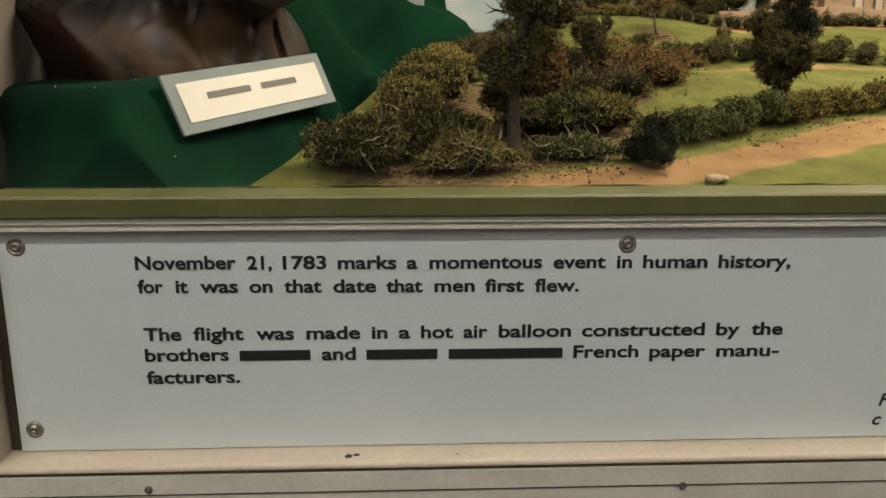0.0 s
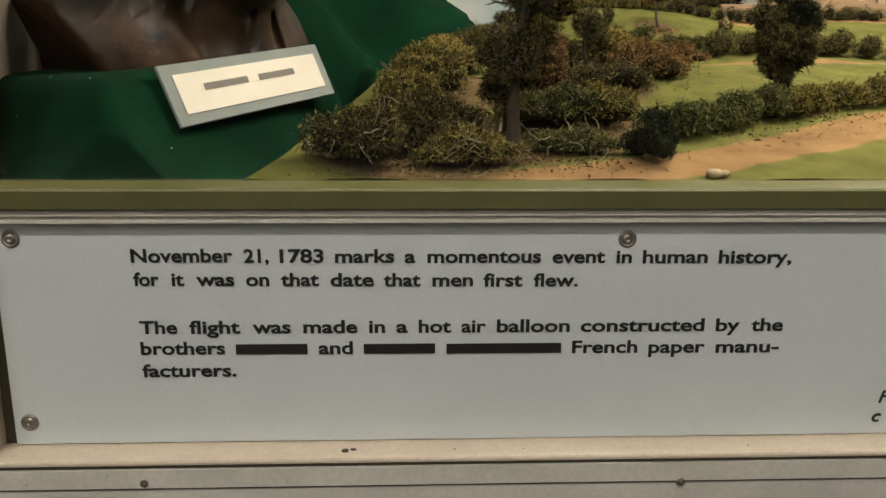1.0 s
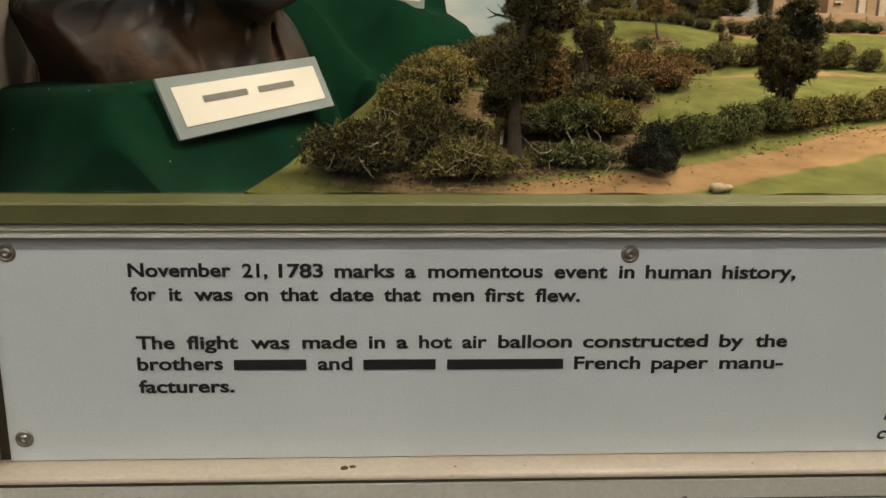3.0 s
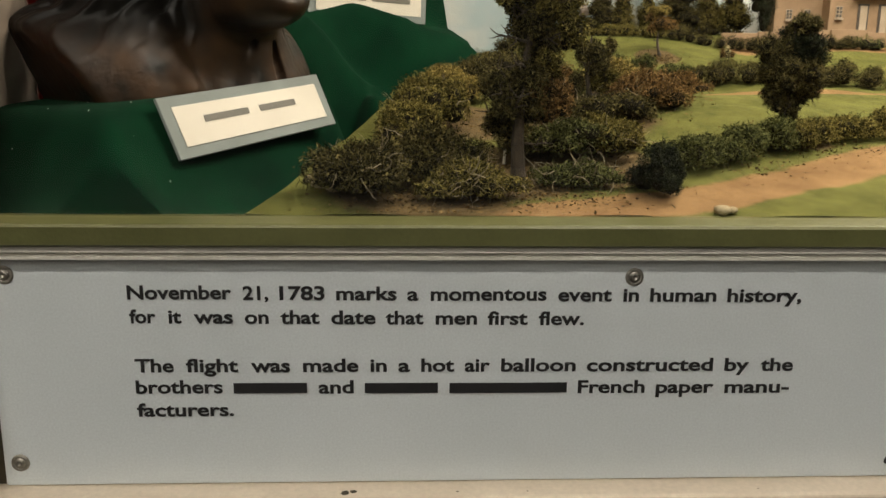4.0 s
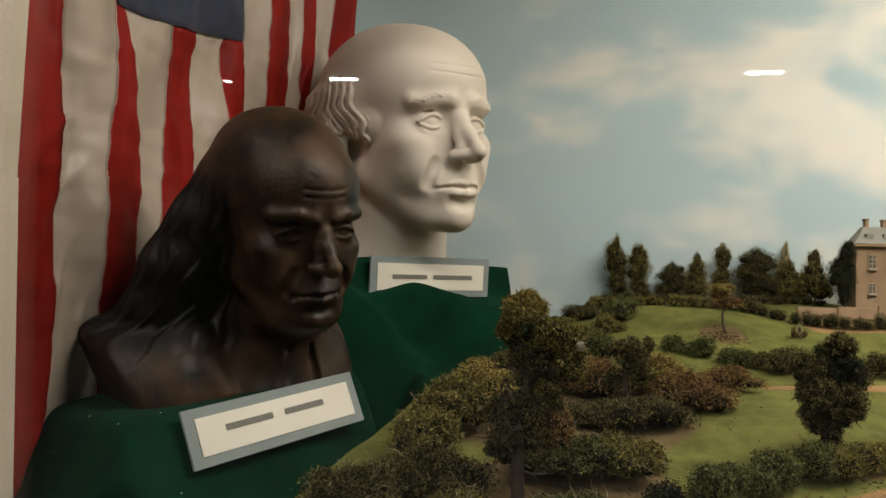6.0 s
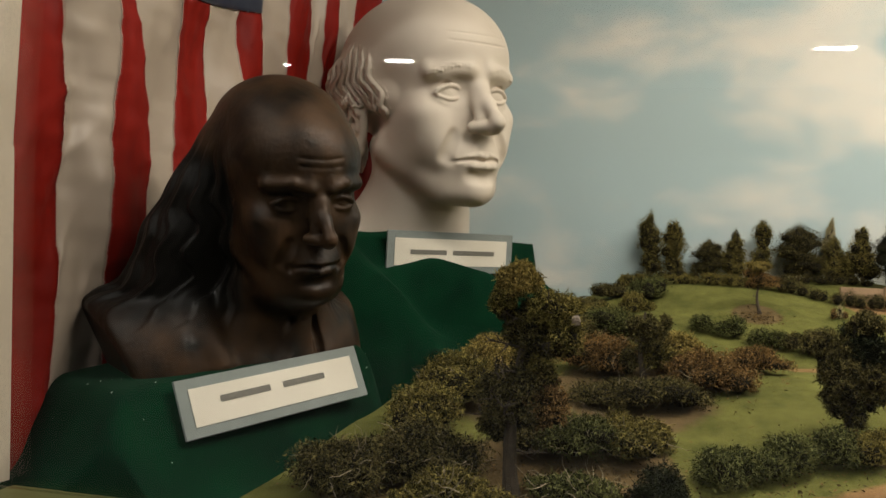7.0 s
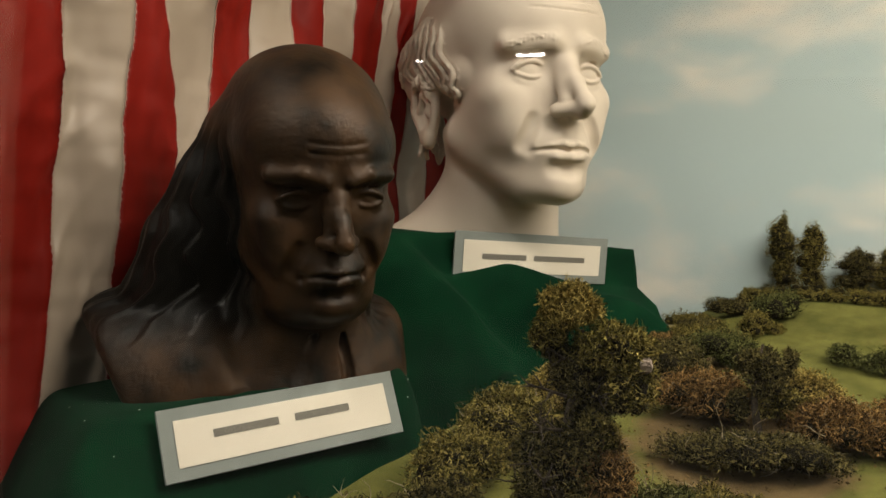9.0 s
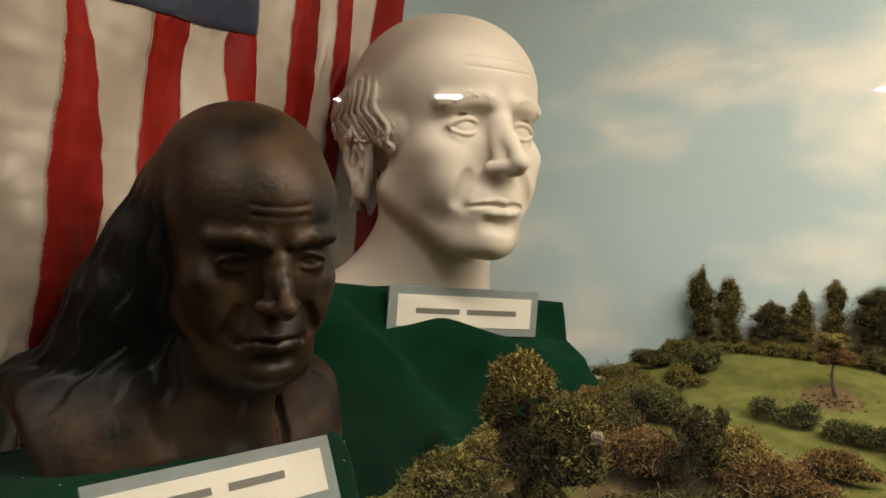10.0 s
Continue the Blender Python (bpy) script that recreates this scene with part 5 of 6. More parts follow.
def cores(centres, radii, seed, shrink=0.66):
    """Lumpy hearts that close the tufts, coloured dark for the shade inside the foliage."""
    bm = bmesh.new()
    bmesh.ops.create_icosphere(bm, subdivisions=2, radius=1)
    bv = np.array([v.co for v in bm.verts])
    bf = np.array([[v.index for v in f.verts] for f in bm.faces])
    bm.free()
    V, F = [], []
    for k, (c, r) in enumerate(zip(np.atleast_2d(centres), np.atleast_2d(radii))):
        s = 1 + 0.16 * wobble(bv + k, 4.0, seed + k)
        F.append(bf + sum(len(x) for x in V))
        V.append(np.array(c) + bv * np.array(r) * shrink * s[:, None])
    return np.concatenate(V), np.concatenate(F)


def foliage(name, centres, radii, n, size, mat, seed, parent=None, label="", lump=0.5):
    v, f = tufts(centres, radii, int(n * 1.9), size * 0.64, seed, lump)
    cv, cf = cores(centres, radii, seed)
    verts = np.concatenate([v, cv]).astype(np.float32)
    loops = np.concatenate([f.ravel(), (cf + len(v)).ravel()]).astype(np.int32)
    starts = np.concatenate([np.arange(len(f)) * 4, len(f) * 4 + np.arange(len(cf)) * 3]).astype(np.int32)
    me = bpy.data.meshes.new(name)
    me.vertices.add(len(verts))
    me.vertices.foreach_set("co", verts.ravel())
    me.loops.add(len(loops))
    me.loops.foreach_set("vertex_index", loops)
    me.polygons.add(len(starts))
    me.polygons.foreach_set("loop_start", starts)
    me.update(calc_edges=True)
    me.materials.append(mat)
    me.materials.append(M_HEARTSHADE)
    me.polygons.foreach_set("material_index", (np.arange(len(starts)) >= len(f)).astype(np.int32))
    ob = new(name, me)
    return tagged(under(ob, parent), label)


def shrub(x, y, rx, ry, h, leaf, label, n=2600, size=0.0028, seed=1, lobes=6, group="shrubs", twigs=0):
    rng = np.random.RandomState(seed)
    z = float(ground_z(x, y))
    c, r = [], []
    for k in range(lobes * 2):
        a = rng.uniform(0, 6.283)
        q = math.sqrt(rng.uniform(0, 1)) * 0.78 if k else 0
        s = rng.uniform(0.26, 0.48) if k else 0.58
        hz = h * (1 - 0.55 * q * q) * rng.uniform(0.70, 1.08)
        c.append((x + rx * q * math.cos(a), y + ry * q * math.sin(a), z + hz * (0.50 if k % 3 else 0.62)))
        r.append((rx * s, ry * s, hz * (0.50 if k % 3 else 0.38)))
    ob = foliage("shrub", c, r, n, size, LEAF[leaf], seed)
    if twigs:
        bm = bmesh.new()
        for k in range(twigs):
            i = rng.randint(len(c))
            d = rng.normal(size=3) + [0, -0.5, 0.6]
            d /= np.linalg.norm(d)
            p = Vector(np.array(c[i]) + d * np.array(r[i]) * 0.9)
            w = Vector(rng.normal(size=3) + 0.4 * d).normalized()
            step, q = rng.uniform(0.0015, 0.0045), rng.uniform(0.0003, 0.0006)
            for j in range(5):
                w = (w + Vector(rng.normal(size=3)) * 0.33).normalized()
                rod(bm, p, p + w * step, q * (1 - 0.15 * j), q * (0.85 - 0.15 * j), 4)
                p = p + w * step
        part("twigs", bm, M_TWIG, ob, "pale dry twigs")
    return tagged(ob, label, "shrub", group)


def branchlets(bm, start, way, length, r, rng, depth):
    p = Vector(start)
    d = Vector(way).normalized()
    n = 4
    pts = [p]
    for k in range(n):
        d = (d + Vector(rng.normal(size=3)) * 0.22).normalized()
        q = p + d * length / n
        rod(bm, p, q, r * (1 - 0.18 * k), r * (1 - 0.18 * (k + 1)), 5)
        p = q
        pts.append(p)
        if depth and k >= 1:
            for _ in range(2):
                s = (d + Vector(rng.normal(size=3)) * 0.8).normalized()
                branchlets(bm, p, s, length * 0.5, r * 0.5, rng, depth - 1)
    return pts


def tree(x, y, top, trunk_r, masses, seed, label, size=0.0026, lean=(0, 0), group="model trees", limbs=7):
    """masses: (dx, dy, dz above the foot, rx, ry, rz, leaf, flakes)."""
    rng = np.random.RandomState(seed)
    z = float(ground_z(x, y)) - 0.004
    t = empty("tree", label, "tree", group, at=(x, y, z))
    bm = bmesh.new()
    h = top - z
    pts = []
    for k in range(9):
        a = k / 8
        pts.append(Vector((x + lean[0] * a + 0.003 * math.sin(5 * a + seed), y + lean[1] * a + 0.003 * math.cos(4 * a + seed), z + h * 0.86 * a)))
    for k in range(8):
        rod(bm, pts[k], pts[k + 1], trunk_r * (1 - 0.095 * k) * (1.25 if k == 0 else 1), trunk_r * (1 - 0.095 * (k + 1)), 9)
    part("trunk", bm, M_TRUNK, t)
    bm = bmesh.new()
    for k in range(limbs):
        a = rng.uniform(0.35, 0.95)
        j = min(int(a * 8), 7)
        ang = rng.uniform(0, 6.283)
        branchlets(bm, pts[j], (math.cos(ang), math.sin(ang), rng.uniform(0.1, 0.9)), h * rng.uniform(0.08, 0.17), trunk_r * 0.24, rng, 1)
    part("limbs", bm, M_TRUNK, t, "thin bare twigs")
    for k, (dx, dy, dz, rx, ry, rz, leaf, n) in enumerate(masses):
        c, r = [], []
        for i in range(9):
            d = rng.normal(size=3)
            d /= np.linalg.norm(d)
            q = 0.0 if i == 0 else rng.uniform(0.5, 0.8)
            s = 0.66 if i == 0 else rng.uniform(0.26, 0.48)
            c.append((x + dx + d[0] * rx * q, y + dy + d[1] * ry * q, z + dz + d[2] * rz * q))
            r.append((rx * s, ry * s, rz * s))
        foliage("crown", c, r, n, size, LEAF[leaf], seed * 7 + k, t, lump=0.6)
    return t


# the four trees that stand free
tree(0.055, 0.579, 1.302, 0.0056, [
    (0.000, 0.0, 0.065, 0.024, 0.022, 0.023, "dark", 4600), (-0.010, 0.002, 0.048, 0.013, 0.013, 0.014, "dark", 1600), (0.020, 0.0, 0.066, 0.015, 0.016, 0.022, "brown", 2200), (0.016, -0.004, 0.085, 0.014, 0.012, 0.012, "olive", 1300),
    (0.009, -0.004, 0.112, 0.018, 0.018, 0.026, "dark", 3800), (0.001, -0.010, 0.145, 0.018, 0.016, 0.014, "yellow", 3000), (-0.010, -0.010, 0.134, 0.011, 0.010, 0.014, "olive", 1200), (0.024, -0.008, 0.128, 0.019, 0.017, 0.016, "olive", 2600), (0.034, -0.008, 0.112, 0.014, 0.014, 0.018, "olive", 1600), (-0.008, -0.008, 0.128, 0.010, 0.010, 0.012, "dark", 900)], 3, "dark model tree with ragged crown and yellowish top", lean=(0.004, -0.012), limbs=14)
tree(0.292, 0.675, 1.292, 0.0032, [
    (0.008, 0, 0.094, 0.016, 0.015, 0.015, "dark", 1800), (-0.008, 0, 0.070, 0.020, 0.018, 0.022, "dark", 2400), (0.012, 0, 0.062, 0.022, 0.020, 0.022, "dark", 2400),
    (0.002, 0, 0.054, 0.025, 0.023, 0.026, "dark", 4200), (0.004, 0, 0.078, 0.019, 0.018, 0.019, "black", 3000), (0.013, 0, 0.046, 0.014, 0.014, 0.014, "dark", 1500), (-0.010, 0, 0.040, 0.013, 0.012, 0.014, "dark", 1300), (0.002, 0, 0.030, 0.009, 0.009, 0.013, "dark", 800)], 5, "dark rounded model tree beside the hedge", limbs=8)
tree(0.148, 0.775, 1.278, 0.0035, [
    (0.004, 0, 0.052, 0.020, 0.018, 0.018, "dark", 2800), (0.012, 0, 0.034, 0.014, 0.014, 0.014, "olive", 1400), (0.018, 0, 0.062, 0.006, 0.006, 0.012, "dark", 500), (-0.012, 0, 0.028, 0.010, 0.010, 0.014, "dark", 900)], 8, "small dark model tree among brown shrubs", limbs=6)
tree(0.293, 1.026, 1.320, 0.0022, [
    (0.0, 0, 0.042, 0.020, 0.018, 0.016, "brown", 2200), (0.0, 0, 0.056, 0.016, 0.015, 0.010, "yellow", 1600)], 9, "small brown model tree on the upper lawn", size=0.002, limbs=6)

# shrubs, front to back
shrub(-0.052, 0.556, 0.036, 0.034, 0.040, "dark", "dark wiry shrub at the corner of the lawn", 6500, 0.0030, 21, 8, twigs=60)
shrub(-0.010, 0.585, 0.048, 0.034, 0.038, "dark", "dark tangled shrub under the tree", 7500, 0.0030, 22, 9, twigs=60)
shrub(0.018, 0.550, 0.034, 0.024, 0.024, "olive", "low olive shrub by the path", 4200, 0.0028, 23, 6, twigs=55)
shrub(-0.004, 0.700, 0.034, 0.038, 0.044, "olive", "large olive green mound of a shrub", 8000, 0.0030, 24, 9, twigs=30)
shrub(0.012, 0.765, 0.032, 0.034, 0.040, "yellow", "yellow-green rounded leafy shrub", 6500, 0.0030, 25, 8)
shrub(-0.020, 0.650, 0.030, 0.036, 0.040, "olive", "olive shrub at the edge of the model", 5000, 0.0030, 26, 7)
shrub(0.062, 0.640, 0.030, 0.024, 0.022, "dark", "dark shrub behind the tree", 4200, 0.0028, 27, 6)
shrub(0.100, 0.640, 0.046, 0.032, 0.030, "green", "small green shrub by the path", 6000, 0.0028, 28, 8, twigs=30)
shrub(0.137, 0.640, 0.030, 0.026, 0.032, "olive", "round olive shrub by the path", 4000, 0.0028, 29, 6, twigs=20)
shrub(0.096, 0.575, 0.040, 0.018, 0.018, "green", "low straggling green shrub", 3600, 0.0030, 30, 7, twigs=55)
shrub(0.150, 0.556, 0.022, 0.020, 0.034, "black", "nearly black round shrub on the path", 3800, 0.0026, 31, 5)
shrub(0.150, 0.735, 0.056, 0.034, 0.030, "dark", "dark spreading low shrub", 6000, 0.0028, 32, 8, twigs=25)
shrub(0.200, 0.770, 0.040, 0.034, 0.040, "brown", "rusty brown leafy shrub", 5200, 0.0028, 33, 7, twigs=25)
shrub(0.108, 0.800, 0.044, 0.034, 0.036, "brown", "brown shrub with dry leaves", 5200, 0.0028, 34, 7, twigs=25)
shrub(0.185, 0.815, 0.034, 0.030, 0.046, "yellow", "ochre yellow leafy shrub", 4200, 0.0028, 35, 6)
shrub(0.252, 0.835, 0.034, 0.024, 0.026, "brown", "low brown shrub at the lawn's edge", 3600, 0.0026, 36, 6)
shrub(0.070, 0.880, 0.046, 0.040, 0.040, "dark", "dark shrub on the slope", 4800, 0.0028, 37, 7)
shrub(0.115, 0.930, 0.040, 0.034, 0.034, "green", "dull green shrub on the slope", 4000, 0.0028, 38, 6)
shrub(0.040, 0.800, 0.026, 0.03, 0.036, "dark", "dark shrub beside the felt", 3000, 0.0028, 39, 5)
shrub(0.105, 1.010, 0.040, 0.032, 0.032, "olive", "olive shrub near the backdrop", 3200, 0.0026, 40, 6)
shrub(0.168, 1.076, 0.034, 0.024, 0.036, "green", "green shrub at the top of the lawn", 2200, 0.0026, 41, 5)
shrub(0.150, 1.045, 0.024, 0.020, 0.024, "olive", "olive shrub at the top of the slope", 2000, 0.0026, 42, 5)
shrub(0.062, 0.985, 0.030, 0.03, 0.030, "brown", "brown shrub near the backdrop", 2400, 0.0026, 43, 5)


shrub(0.085, 1.105, 0.036, 0.026, 0.024, "olive", "olive shrub at the foot of the backdrop", 2600, 0.0026, 44, 6)
shrub(0.122, 1.130, 0.036, 0.024, 0.022, "dark", "dark low shrub at the foot of the backdrop", 2600, 0.0026, 45, 6)
shrub(0.152, 1.150, 0.030, 0.020, 0.020, "olive", "low olive shrub below the poplars", 2000, 0.0026, 46, 5)
shrub(0.098, 1.060, 0.040, 0.028, 0.024, "dark", "dark spreading shrub on the upper slope", 3000, 0.0026, 47, 6)
shrub(0.045, 1.050, 0.030, 0.030, 0.026, "dark", "dark shrub beside the tall felt block", 2600, 0.0026, 48, 6)


def hedge(points, width, height, leaf, label, n, seed, size=0.0026):
    rng = np.random.RandomState(seed)
    c, r = [], []
    for (ax, ay), (bx, by) in zip(points, points[1:]):
        L = math.hypot(bx - ax, by - ay)
        k = max(int(L / (width * 0.62)), 1)
        for i in range(k):
            t = (i + rng.uniform(0.2, 0.8)) / k
            x, y = ax + (bx - ax) * t + rng.uniform(-1, 1) * width * 0.15, ay + (by - ay) * t + rng.uniform(-1, 1) * width * 0.15
            h = height * rng.uniform(0.7, 1.15)
            c.append((x, y, float(ground_z(x, y)) + h * 0.42))
            r.append((width * rng.uniform(0.45, 0.62), width * rng.uniform(0.4, 0.55), h * 0.55))
    ob = foliage("hedge", c, r, n, size, LEAF[leaf], seed)
    return tagged(ob, label, "hedge", "model hedges")


hedge([(0.185, 0.606), (0.235, 0.632), (0.285, 0.655)], 0.030, 0.026, "green", "clumpy green hedge along the ochre path", 6500, 51)
hedge([(0.285, 0.655), (0.33, 0.672), (0.40, 0.705), (0.50, 0.75)], 0.032, 0.024, "olive", "clumpy olive hedge along the ochre path", 8000, 52)
hedge([(0.50, 0.75), (0.62, 0.80), (0.8, 0.87)], 0.032, 0.024, "green", "clumpy hedge further along the path", 6000, 53)
hedge([(0.215, 0.965), (0.262, 0.945), (0.300, 0.930)], 0.026, 0.022, "green", "low green hedge between the lawns", 3600, 54)
hedge([(0.300, 0.930), (0.350, 0.912), (0.410, 0.905), (0.52, 0.902)], 0.028, 0.024, "dark", "low dark hedge between the lawns", 6500, 55)
hedge([(0.52, 0.902), (0.66, 0.91), (0.85, 0.93)], 0.028, 0.024, "green", "low hedge further between the lawns", 5000, 56)
hedge([(0.175, 1.135), (0.25, 1.118), (0.33, 1.105)], 0.016, 0.014, "olive", "thin olive hedge before the far trees", 3600, 57, 0.0022)
hedge([(0.33, 1.105), (0.40, 1.075), (0.48, 1.062), (0.56, 1.06)], 0.018, 0.018, "dark", "thin dark hedge below the tan wall", 4200, 58, 0.0022)
hedge([(0.56, 1.06), (0.7, 1.06), (0.9, 1.07)], 0.02, 0.018, "green", "thin green hedge below the house", 3800, 59, 0.0022)
hedge([(0.16, 1.195), (0.30, 1.190), (0.46, 1.185)], 0.020, 0.014, "dark", "dark undergrowth at the feet of far trees", 3600, 60, 0.0022)


def far_tree(x, top, foot, width, leaf, seed, label, shape="poplar", y=1.205):
    rng = np.random.RandomState(seed)
    width *= 1.22
    t = empty("far_tree", label, "tree", "far trees", at=(x, y, foot))
    bm = bmesh.new()
    rod(bm, (x, y, foot - 0.012), (x + 0.002, y, foot + (top - foot) * 0.7), 0.0022, 0.0010, 6)
    part("trunk", bm, M_TRUNK, t)
    c, r = [], []
    h = top - foot
    n = 34
    for k in range(n):
        a = (k + rng.uniform(0, 1)) / n
        if shape == "poplar":
            w = width * 0.5 * min(1.0, (max(1 - a, 0.01) / 0.09) ** 0.5) * (0.82 + 0.18 * math.sin(9 * a + seed))
        elif shape == "cone":
            w = width * (0.50 * (1 - a) ** 0.75 + 0.07)
        else:
            w = width * 0.5 * math.sqrt(max(1 - (1.7 * a - 0.75) ** 2, 0.1))
        j = rng.uniform(-1, 1) * 0.50 * w
        c.append((x + j + 0.06 * width * math.sin(3 * a + seed), y + rng.uniform(-0.25, 0.2) * w, foot + h * (0.06 + 0.82 * a)))
        s = rng.uniform(0.42, 0.68)
        r.append((w * s, min(w * 0.5, 0.014), h * rng.uniform(0.09, 0.16)))
    foliage("crown", c, r, 2600 + int(42000 * width), 0.0024, LEAF[leaf], seed, t, lump=0.7)
    return t


far_tree(0.178, 1.393, 1.306, 0.036, "olive", 71, "tall narrow olive poplar before the painted sky")
far_tree(0.211, 1.385, 1.303, 0.036, "olive", 72, "tall narrow olive poplar before the painted sky")
far_tree(0.259, 1.358, 1.305, 0.040, "dark", 73, "short dark tree before the painted sky", "round")
far_tree(0.292, 1.374, 1.308, 0.036, "olive", 74, "pointed olive tree before the painted sky", "cone")
far_tree(0.329, 1.387, 1.310, 0.026, "olive", 75, "slim olive poplar before the painted sky")
far_tree(0.377, 1.384, 1.308, 0.066, "dark", 76, "broad dark round tree before the painted sky", "round")
far_tree(0.425, 1.366, 1.306, 0.056, "olive", 77, "sloping olive bush before the painted sky", "cone")
far_tree(0.455, 1.384, 1.312, 0.042, "olive", 78, "rounded olive tree near the house", "cone", 1.19)
far_tree(0.4675, 1.391, 1.304, 0.034, "black", 79, "dark green rounded tree beside the house", "poplar", 1.118)

far_tree(0.4215, 1.396, 1.318, 0.024, "pale", 80, "pale yellow poplar blending into the painted sky", "cone", 1.222)


def litter(n=5200):
    """Loose moss and dry leaves round the shrubs."""
    rng = np.random.RandomState(91)
    spots = np.array([(-0.03, 0.545, 0.05), (0.03, 0.545, 0.05), (0.06, 0.59, 0.05), (0.09, 0.56, 0.05), (0.13, 0.60, 0.05), (0.14, 0.75, 0.08), (0.2, 0.8, 0.07), (0.05, 0.70, 0.05), (0.09, 0.86, 0.08), (0.29, 1.01, 0.03), (0.24, 0.63, 0.05), (0.32, 0.67, 0.05), (0.30, 0.69, 0.03)])
    k = rng.randint(0, len(spots), n)
    x = spots[k, 0] + rng.normal(size=n) * spots[k, 2] * 0.55
    y = np.clip(spots[k, 1] + rng.normal(size=n) * spots[k, 2] * 0.40, 0.519, 1.2)
    keep = x > left_edge(y) + 0.004
    x, y = x[keep], y[keep]
    c = np.stack([x, y, ground_z(x, y) + 0.0012], -1)
    n = len(c)
    u = rng.normal(size=(n, 3)) * [1, 1, 0.35]
    u /= np.linalg.norm(u, axis=1)[:, None]
    w = np.cross(u, rng.normal(size=(n, 3)) * 0.5 + [0, 0, 1])
    w /= np.linalg.norm(w, axis=1)[:, None]
    l, b = rng.uniform(0.0006, 0.0024, n)[:, None], rng.uniform(0.0003, 0.0011, n)[:, None]
    q = np.stack([c - u * l, c - w * b, c + u * l, c + w * b], 1).reshape(-1, 3)
    ob = mesh_np("leaf_litter", q, np.arange(4 * n).reshape(n, 4), LEAF["litter"], smooth=False)
    tagged(ob, "loose moss and dry leaves strewn round shrubs", "leaf litter", kind="stuff")


litter()

# ---- the model country house, wall and small bits ----
def house():
    hs = empty("model_house", "pink stone model country house with slate roof", "house", at=(0.62, 1.15, 1.30))
    x0, xp, x1 = 0.486, 0.553, 0.93
    y0, yp, yb = 1.128, 1.108, 1.162
    zb, ze, zr = 1.292, 1.386, 1.411
    bm = bmesh.new()
    box(bm, x0, xp, y0, yb, zb, ze)
    part("wall", bm, M_BRICK, hs)
    bm = bmesh.new()
    box(bm, xp, xp + 0.15, yp, yb, zb, ze)
    part("wall", bm, M_BRICK, hs, "projecting middle block")
    bm = bmesh.new()
    box(bm, xp + 0.15, x1, y0, yb, zb, ze)
    part("wall", bm, M_BRICK, hs)
    # hipped roof
    bm = bmesh.new()
    lo = [bm.verts.new(p) for p in ((x0 - 0.003, y0 - 0.004, ze), (x1 + 0.003, y0 - 0.004, ze), (x1 + 0.003, yb, ze), (x0 - 0.003, yb, ze))]
    hi = [bm.verts.new(p) for p in ((x0 + 0.018, y0 + 0.022, zr), (x1 - 0.018, y0 + 0.022, zr), (x1 - 0.018, yb, zr), (x0 + 0.018, yb, zr))]
    for i in range(4):
        bm.faces.new((lo[i], lo[(i + 1) % 4], hi[(i + 1) % 4], hi[i]))
    bm.faces.new(hi)
    bm.faces.new(lo[::-1])
    part("roof", bm, M_SLATE, hs)
    # pediment over the middle block
    bm = bmesh.new()
    a = [bm.verts.new(p) for p in ((xp - 0.002, yp - 0.003, ze), (xp + 0.152, yp - 0.003, ze), (xp + 0.075, yp - 0.003, zr + 0.004))]
    b = [bm.verts.new((v.co.x, yb - 0.02, v.co.z)) for v in a]
    bm.faces.new(a)
    bm.faces.new(b[::-1])
    for i in range(3):
        bm.faces.new((a[i], b[i], b[(i + 1) % 3], a[(i + 1) % 3]))
    bmesh.ops.recalc_face_normals(bm, faces=bm.faces)
    part("pediment", bm, M_BRICK, hs)
    bm = bmesh.new()
    for s, e in (((xp - 0.004, ze + 0.001), (xp + 0.075, zr + 0.007)), ((xp + 0.154, ze + 0.001), (xp + 0.075, zr + 0.007))):
        rod(bm, (s[0], yp - 0.003, s[1]), (e[0], yp - 0.003, e[1]), 0.0020, 0.0020, 6)
    part("pediment_trim", bm, M_SLATE, hs)
    bm = bmesh.new()
    box(bm, x0 - 0.004, xp - 0.0005, y0 - 0.005, y0, ze - 0.004, ze - 0.0005)
    box(bm, xp - 0.003, xp + 0.153, yp - 0.005, yp - 0.0005, ze - 0.004, ze - 0.0005)
    box(bm, xp + 0.1535, x1 + 0.004, y0 - 0.005, y0, ze - 0.004, ze - 0.0005)
    part("cornice", bm, M_BRICK, hs)
    for cx, w, h in ((0.508, 0.005, 0.010), (0.532, 0.007, 0.009), (0.545, 0.016, 0.010), (0.60, 0.010, 0.012), (0.70, 0.012, 0.012)):
        bm = bmesh.new()
        box(bm, cx - w / 2, cx + w / 2, 1.149, 1.158, zr - 0.002, zr + h, 0.0006, seg=1)
        box(bm, cx - w / 2 - 0.001, cx + w / 2 + 0.001, 1.148, 1.159, zr + h, zr + h + 0.0012)
        part("chimney", bm, M_BRICK, hs)
    for dx in (0.505, 0.527, 0.73, 0.78, 0.83):
        bm = bmesh.new()
        box(bm, dx - 0.0045, dx + 0.0045, y0 + 0.003, y0 + 0.02, ze + 0.002, ze + 0.014)
        part("dormer", bm, M_SLATE, hs)

    def window(cx, cy, cz, w, h):
        bm = bmesh.new()
        box(bm, cx - w / 2, cx + w / 2, cy - 0.0012, cy + 0.002, cz - h / 2, cz + h / 2)
        wn = part("window", bm, M_PALEW, hs)
        bm = bmesh.new()
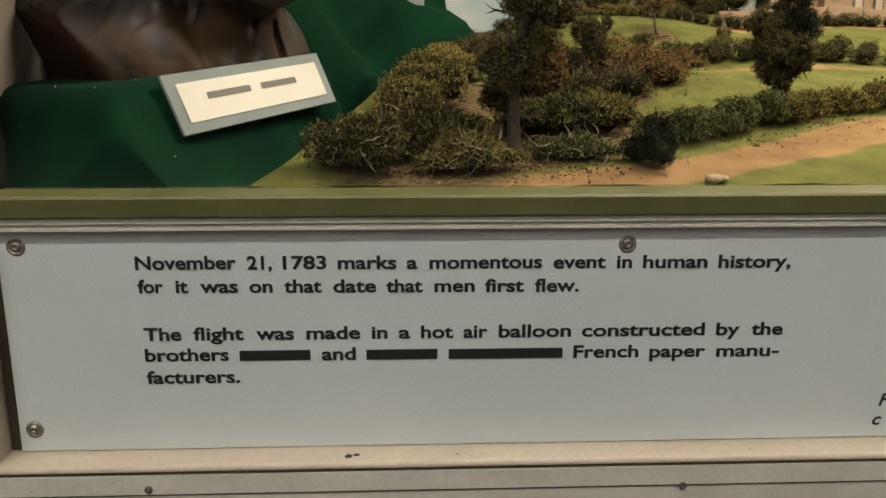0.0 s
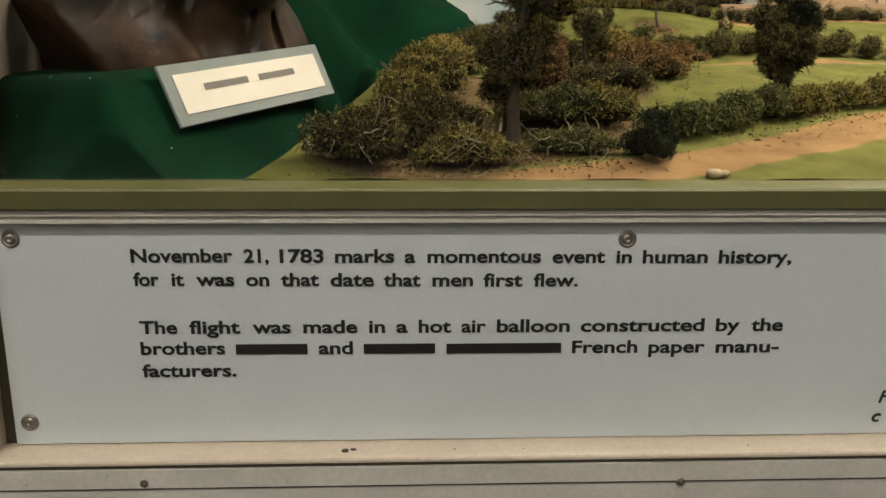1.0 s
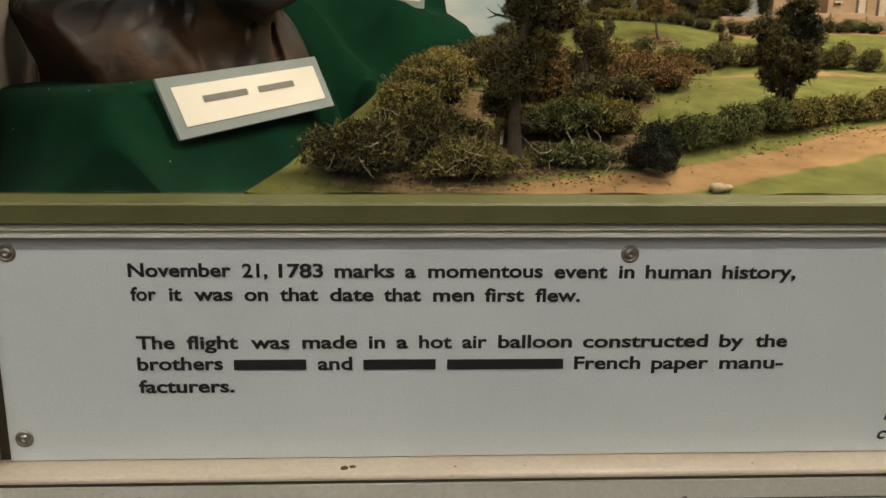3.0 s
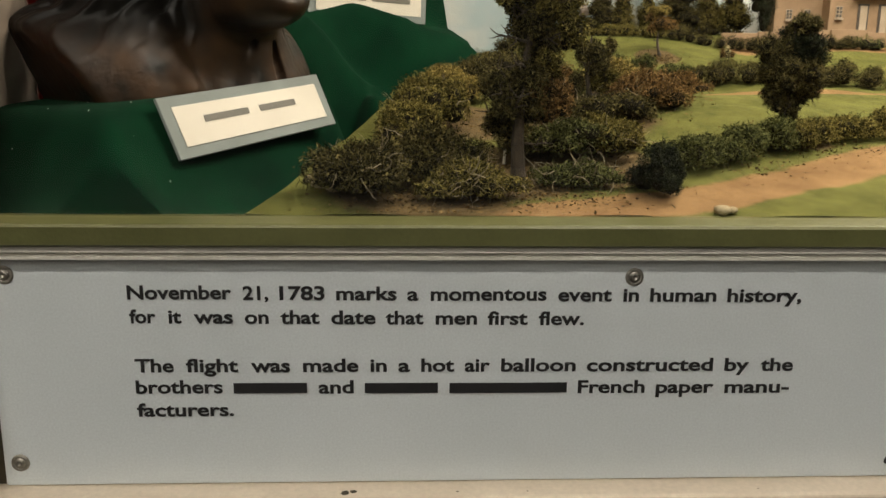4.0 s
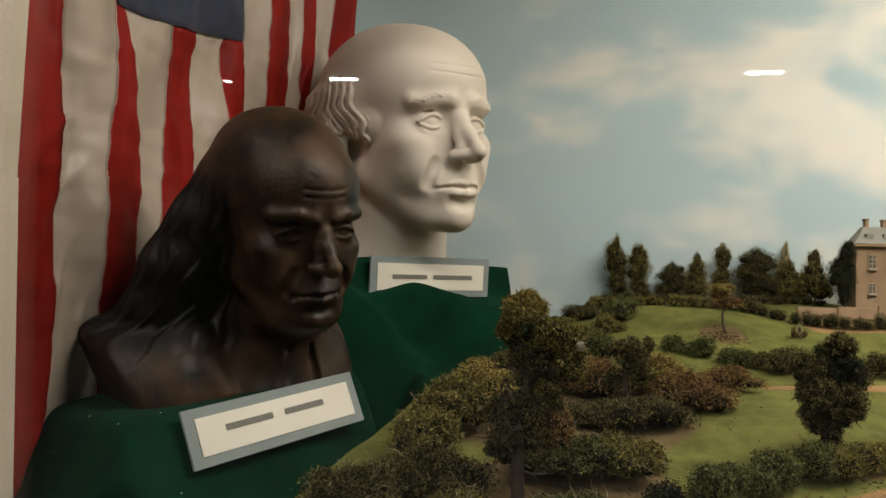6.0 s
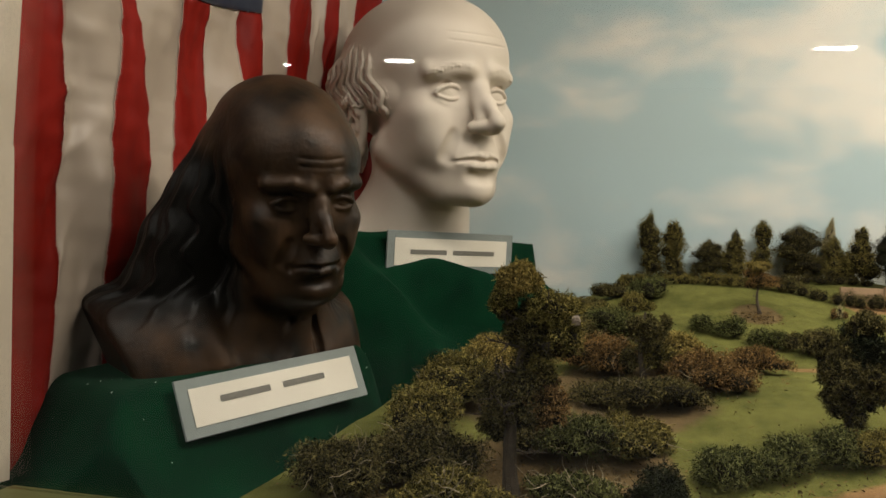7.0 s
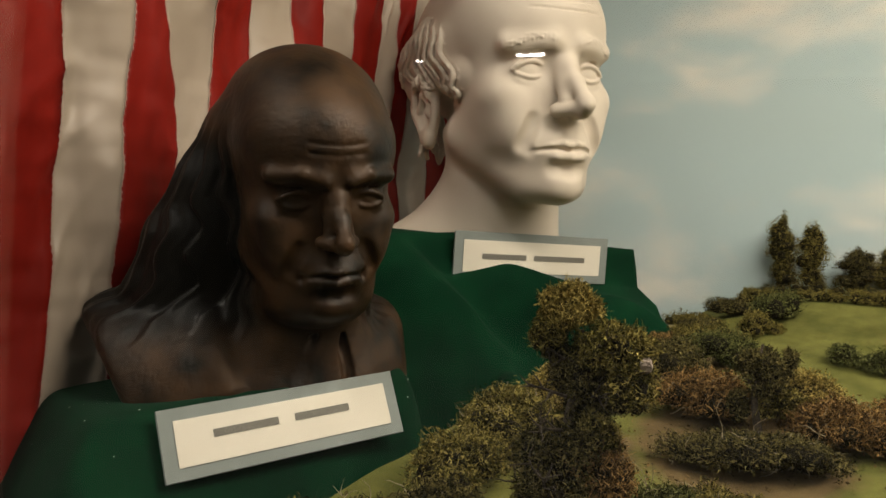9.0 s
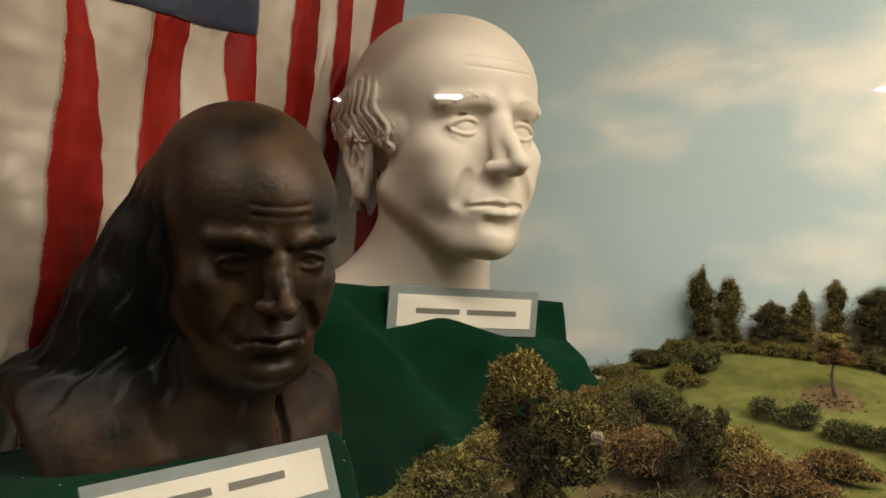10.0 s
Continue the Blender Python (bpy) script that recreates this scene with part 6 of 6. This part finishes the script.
        for i in (-1, 1):
            for j in (-1, 0, 1):
                box(bm, cx + i * w * 0.24 - w * 0.17, cx + i * w * 0.24 + w * 0.17, cy - 0.0018, cy - 0.0013, cz + j * h * 0.31 - h * 0.12, cz + j * h * 0.31 + h * 0.12)
        part("pane", bm, M_HWIN, wn)
        bm = bmesh.new()
        box(bm, cx - w / 2 - 0.001, cx + w / 2 + 0.001, cy - 0.004, cy, cz - h / 2 - 0.0022, cz - h / 2 - 0.0003)
        part("sill", bm, M_PALEW, wn)
    for wx in (0.506, 0.532):
        window(wx, y0, 1.362, 0.010, 0.019)
        window(wx, y0, 1.326, 0.009, 0.014)
    for wx in (0.566, 0.690):
        window(wx, yp, 1.368, 0.011, 0.018)
        window(wx, yp, 1.328, 0.009, 0.016)
    for wx in (0.74, 0.79, 0.84, 0.89):
        window(wx, y0, 1.362, 0.010, 0.019)
        window(wx, y0, 1.326, 0.009, 0.014)
    # balcony over the door
    bm = bmesh.new()
    box(bm, 0.583, 0.675, yp - 0.014, yp - 0.0002, 1.350, 1.3535)
    bal = part("balcony", bm, M_PALEW, hs)
    for k in range(10):
        bm = bmesh.new()
        bx = 0.5845 + k * 0.0099
        rod(bm, (bx, yp - 0.0125, 1.3535), (bx, yp - 0.0125, 1.364), 0.0009, 0.0009, 5)
        part("baluster", bm, M_PALEW, bal)
    bm = bmesh.new()
    box(bm, 0.583, 0.675, yp - 0.0138, yp - 0.0112, 1.364, 1.3655)
    part("rail", bm, M_PALEW, bal)
    for k in range(4):
        bm = bmesh.new()
        bx = 0.588 + k * 0.0275
        rod(bm, (bx, yp - 0.008, 1.3536), (bx, yp - 0.008, 1.3815), 0.0017, 0.0014, 8)
        part("column", bm, M_PALEW, bal)
    bm = bmesh.new()
    box(bm, 0.586, 0.672, yp - 0.001, yp + 0.002, 1.354, 1.381)
    part("recess", bm, M_HWIN, hs)
    for dx in (0.600, 0.629, 0.658):
        bm = bmesh.new()
        box(bm, dx - 0.0075, dx + 0.0075, yp - 0.0015, yp + 0.002, zb, 1.339)
        dr = part("door", bm, M_HWIN, hs)
        bm = bmesh.new()
        box(bm, dx - 0.0048, dx + 0.0048, yp - 0.0025, yp - 0.0016, zb, 1.3365)
        part("leaf", bm, M_PALEW, dr)
    return hs


house()


def garden_wall(x0, x1, ya, yb, h, label):
    w = empty("garden_wall", label, "wall", "garden walls", at=(x0, ya, float(ground_z(x0, ya))))
    n = max(int((x1 - x0) / 0.049), 1)
    for k in range(n):
        a, b = k / n, (k + 1) / n
        bm = bmesh.new()
        xa, xb, yy = x0 + (x1 - x0) * a, x0 + (x1 - x0) * b, ya + (yb - ya) * (a + b) / 2
        z = float(ground_z((xa + xb) / 2, yy)) - 0.004
        box(bm, xa, xb - 0.0004, yy, yy + 0.006, z, z + h + 0.004, 0.0006, seg=1)
        part("panel", bm, M_BRICK, w)


garden_wall(0.402, 0.70, 1.098, 1.090, 0.017, "low tan garden wall in front of the house")


def lumps(name, spots, mat, label, category, group, seed):
    rng = np.random.RandomState(seed)
    for x, y, r in spots:
        bm = bmesh.new()
        bmesh.ops.create_icosphere(bm, subdivisions=2, radius=r)
        for v in bm.verts:
            k = 1 + 0.22 * noise.noise(v.co * (1.4 / r) + Vector((x * 90, y * 70, 0)))
            v.co *= k
            v.co.z *= 0.62
            v.co += Vector((x, y, float(ground_z(x, y)) + r * 0.3))
        for f in bm.faces:
            f.smooth = True
        tagged(part(name, bm, mat), label, category, group)


lumps("stone", [(-0.084, 0.575, 0.0075), (-0.074, 0.566, 0.0055), (-0.092, 0.584, 0.005), (-0.070, 0.585, 0.006)], M_STONE, "small grey-tan stone on the lawn's corner", "stone", "model stones", 5)
lumps("stone", [(0.181, 0.523, 0.0055), (0.188, 0.5245, 0.004)], M_STONE, "pale flat stone at the edge of the grass", "stone", "model stones", 6)


def peg(x, y, h, r, lean, label):
    z = float(ground_z(x, y))
    bm = bmesh.new()
    rod(bm, (x, y, z), (x + lean, y, z + h), r, r * 0.8, 8)
    bmesh.ops.create_icosphere(bm, subdivisions=2, radius=r * 1.05, matrix=Matrix.Translation((x + lean, y, z + h)))
    return tagged(part("white_peg", bm, M_WHITEBIT), label, "peg")


peg(0.050, 0.6235, 0.0105, 0.0013, 0.001, "tiny white peg beside the tree trunk")
for px, py, ph in ((0.374, 1.022, 0.013), (0.381, 1.024, 0.016), (0.386, 1.026, 0.012), (0.50, 1.02, 0.012)):
    tagged(shrub(px, py, 0.0045, 0.004, ph, "pale" if ph > 0.015 else "brown", "tiny pale dried plant on the upper lawn", 260, 0.0016, int(px * 900), 3), "tiny pale dried plant on the upper lawn", "plant", "dried plants")

bm = bmesh.new()
bmesh.ops.create_icosphere(bm, subdivisions=2, radius=0.0016, matrix=Matrix.Translation((0.117, BACK - 0.001, 1.402)) @ Matrix.Diagonal((1, 0.3, 1.2, 1)))
tagged(part("nail_head", bm, M_STEELDARK), "small dark nail head in the painted sky", "nail")
bm = bmesh.new()
bmesh.ops.create_icosphere(bm, subdivisions=2, radius=0.0036, matrix=Matrix.Translation((0.094, 0.566, 1.266)) @ Matrix.Diagonal((0.8, 0.8, 1.1, 1)))
for v in bm.verts:
    v.co += Vector((noise.noise(v.co * 300), noise.noise(v.co * 310), noise.noise(v.co * 290))) * 0.0022
tagged(part("moss_tuft", bm, M_PALEBUD), "pale pinkish tuft caught in the tree's crown", "moss")
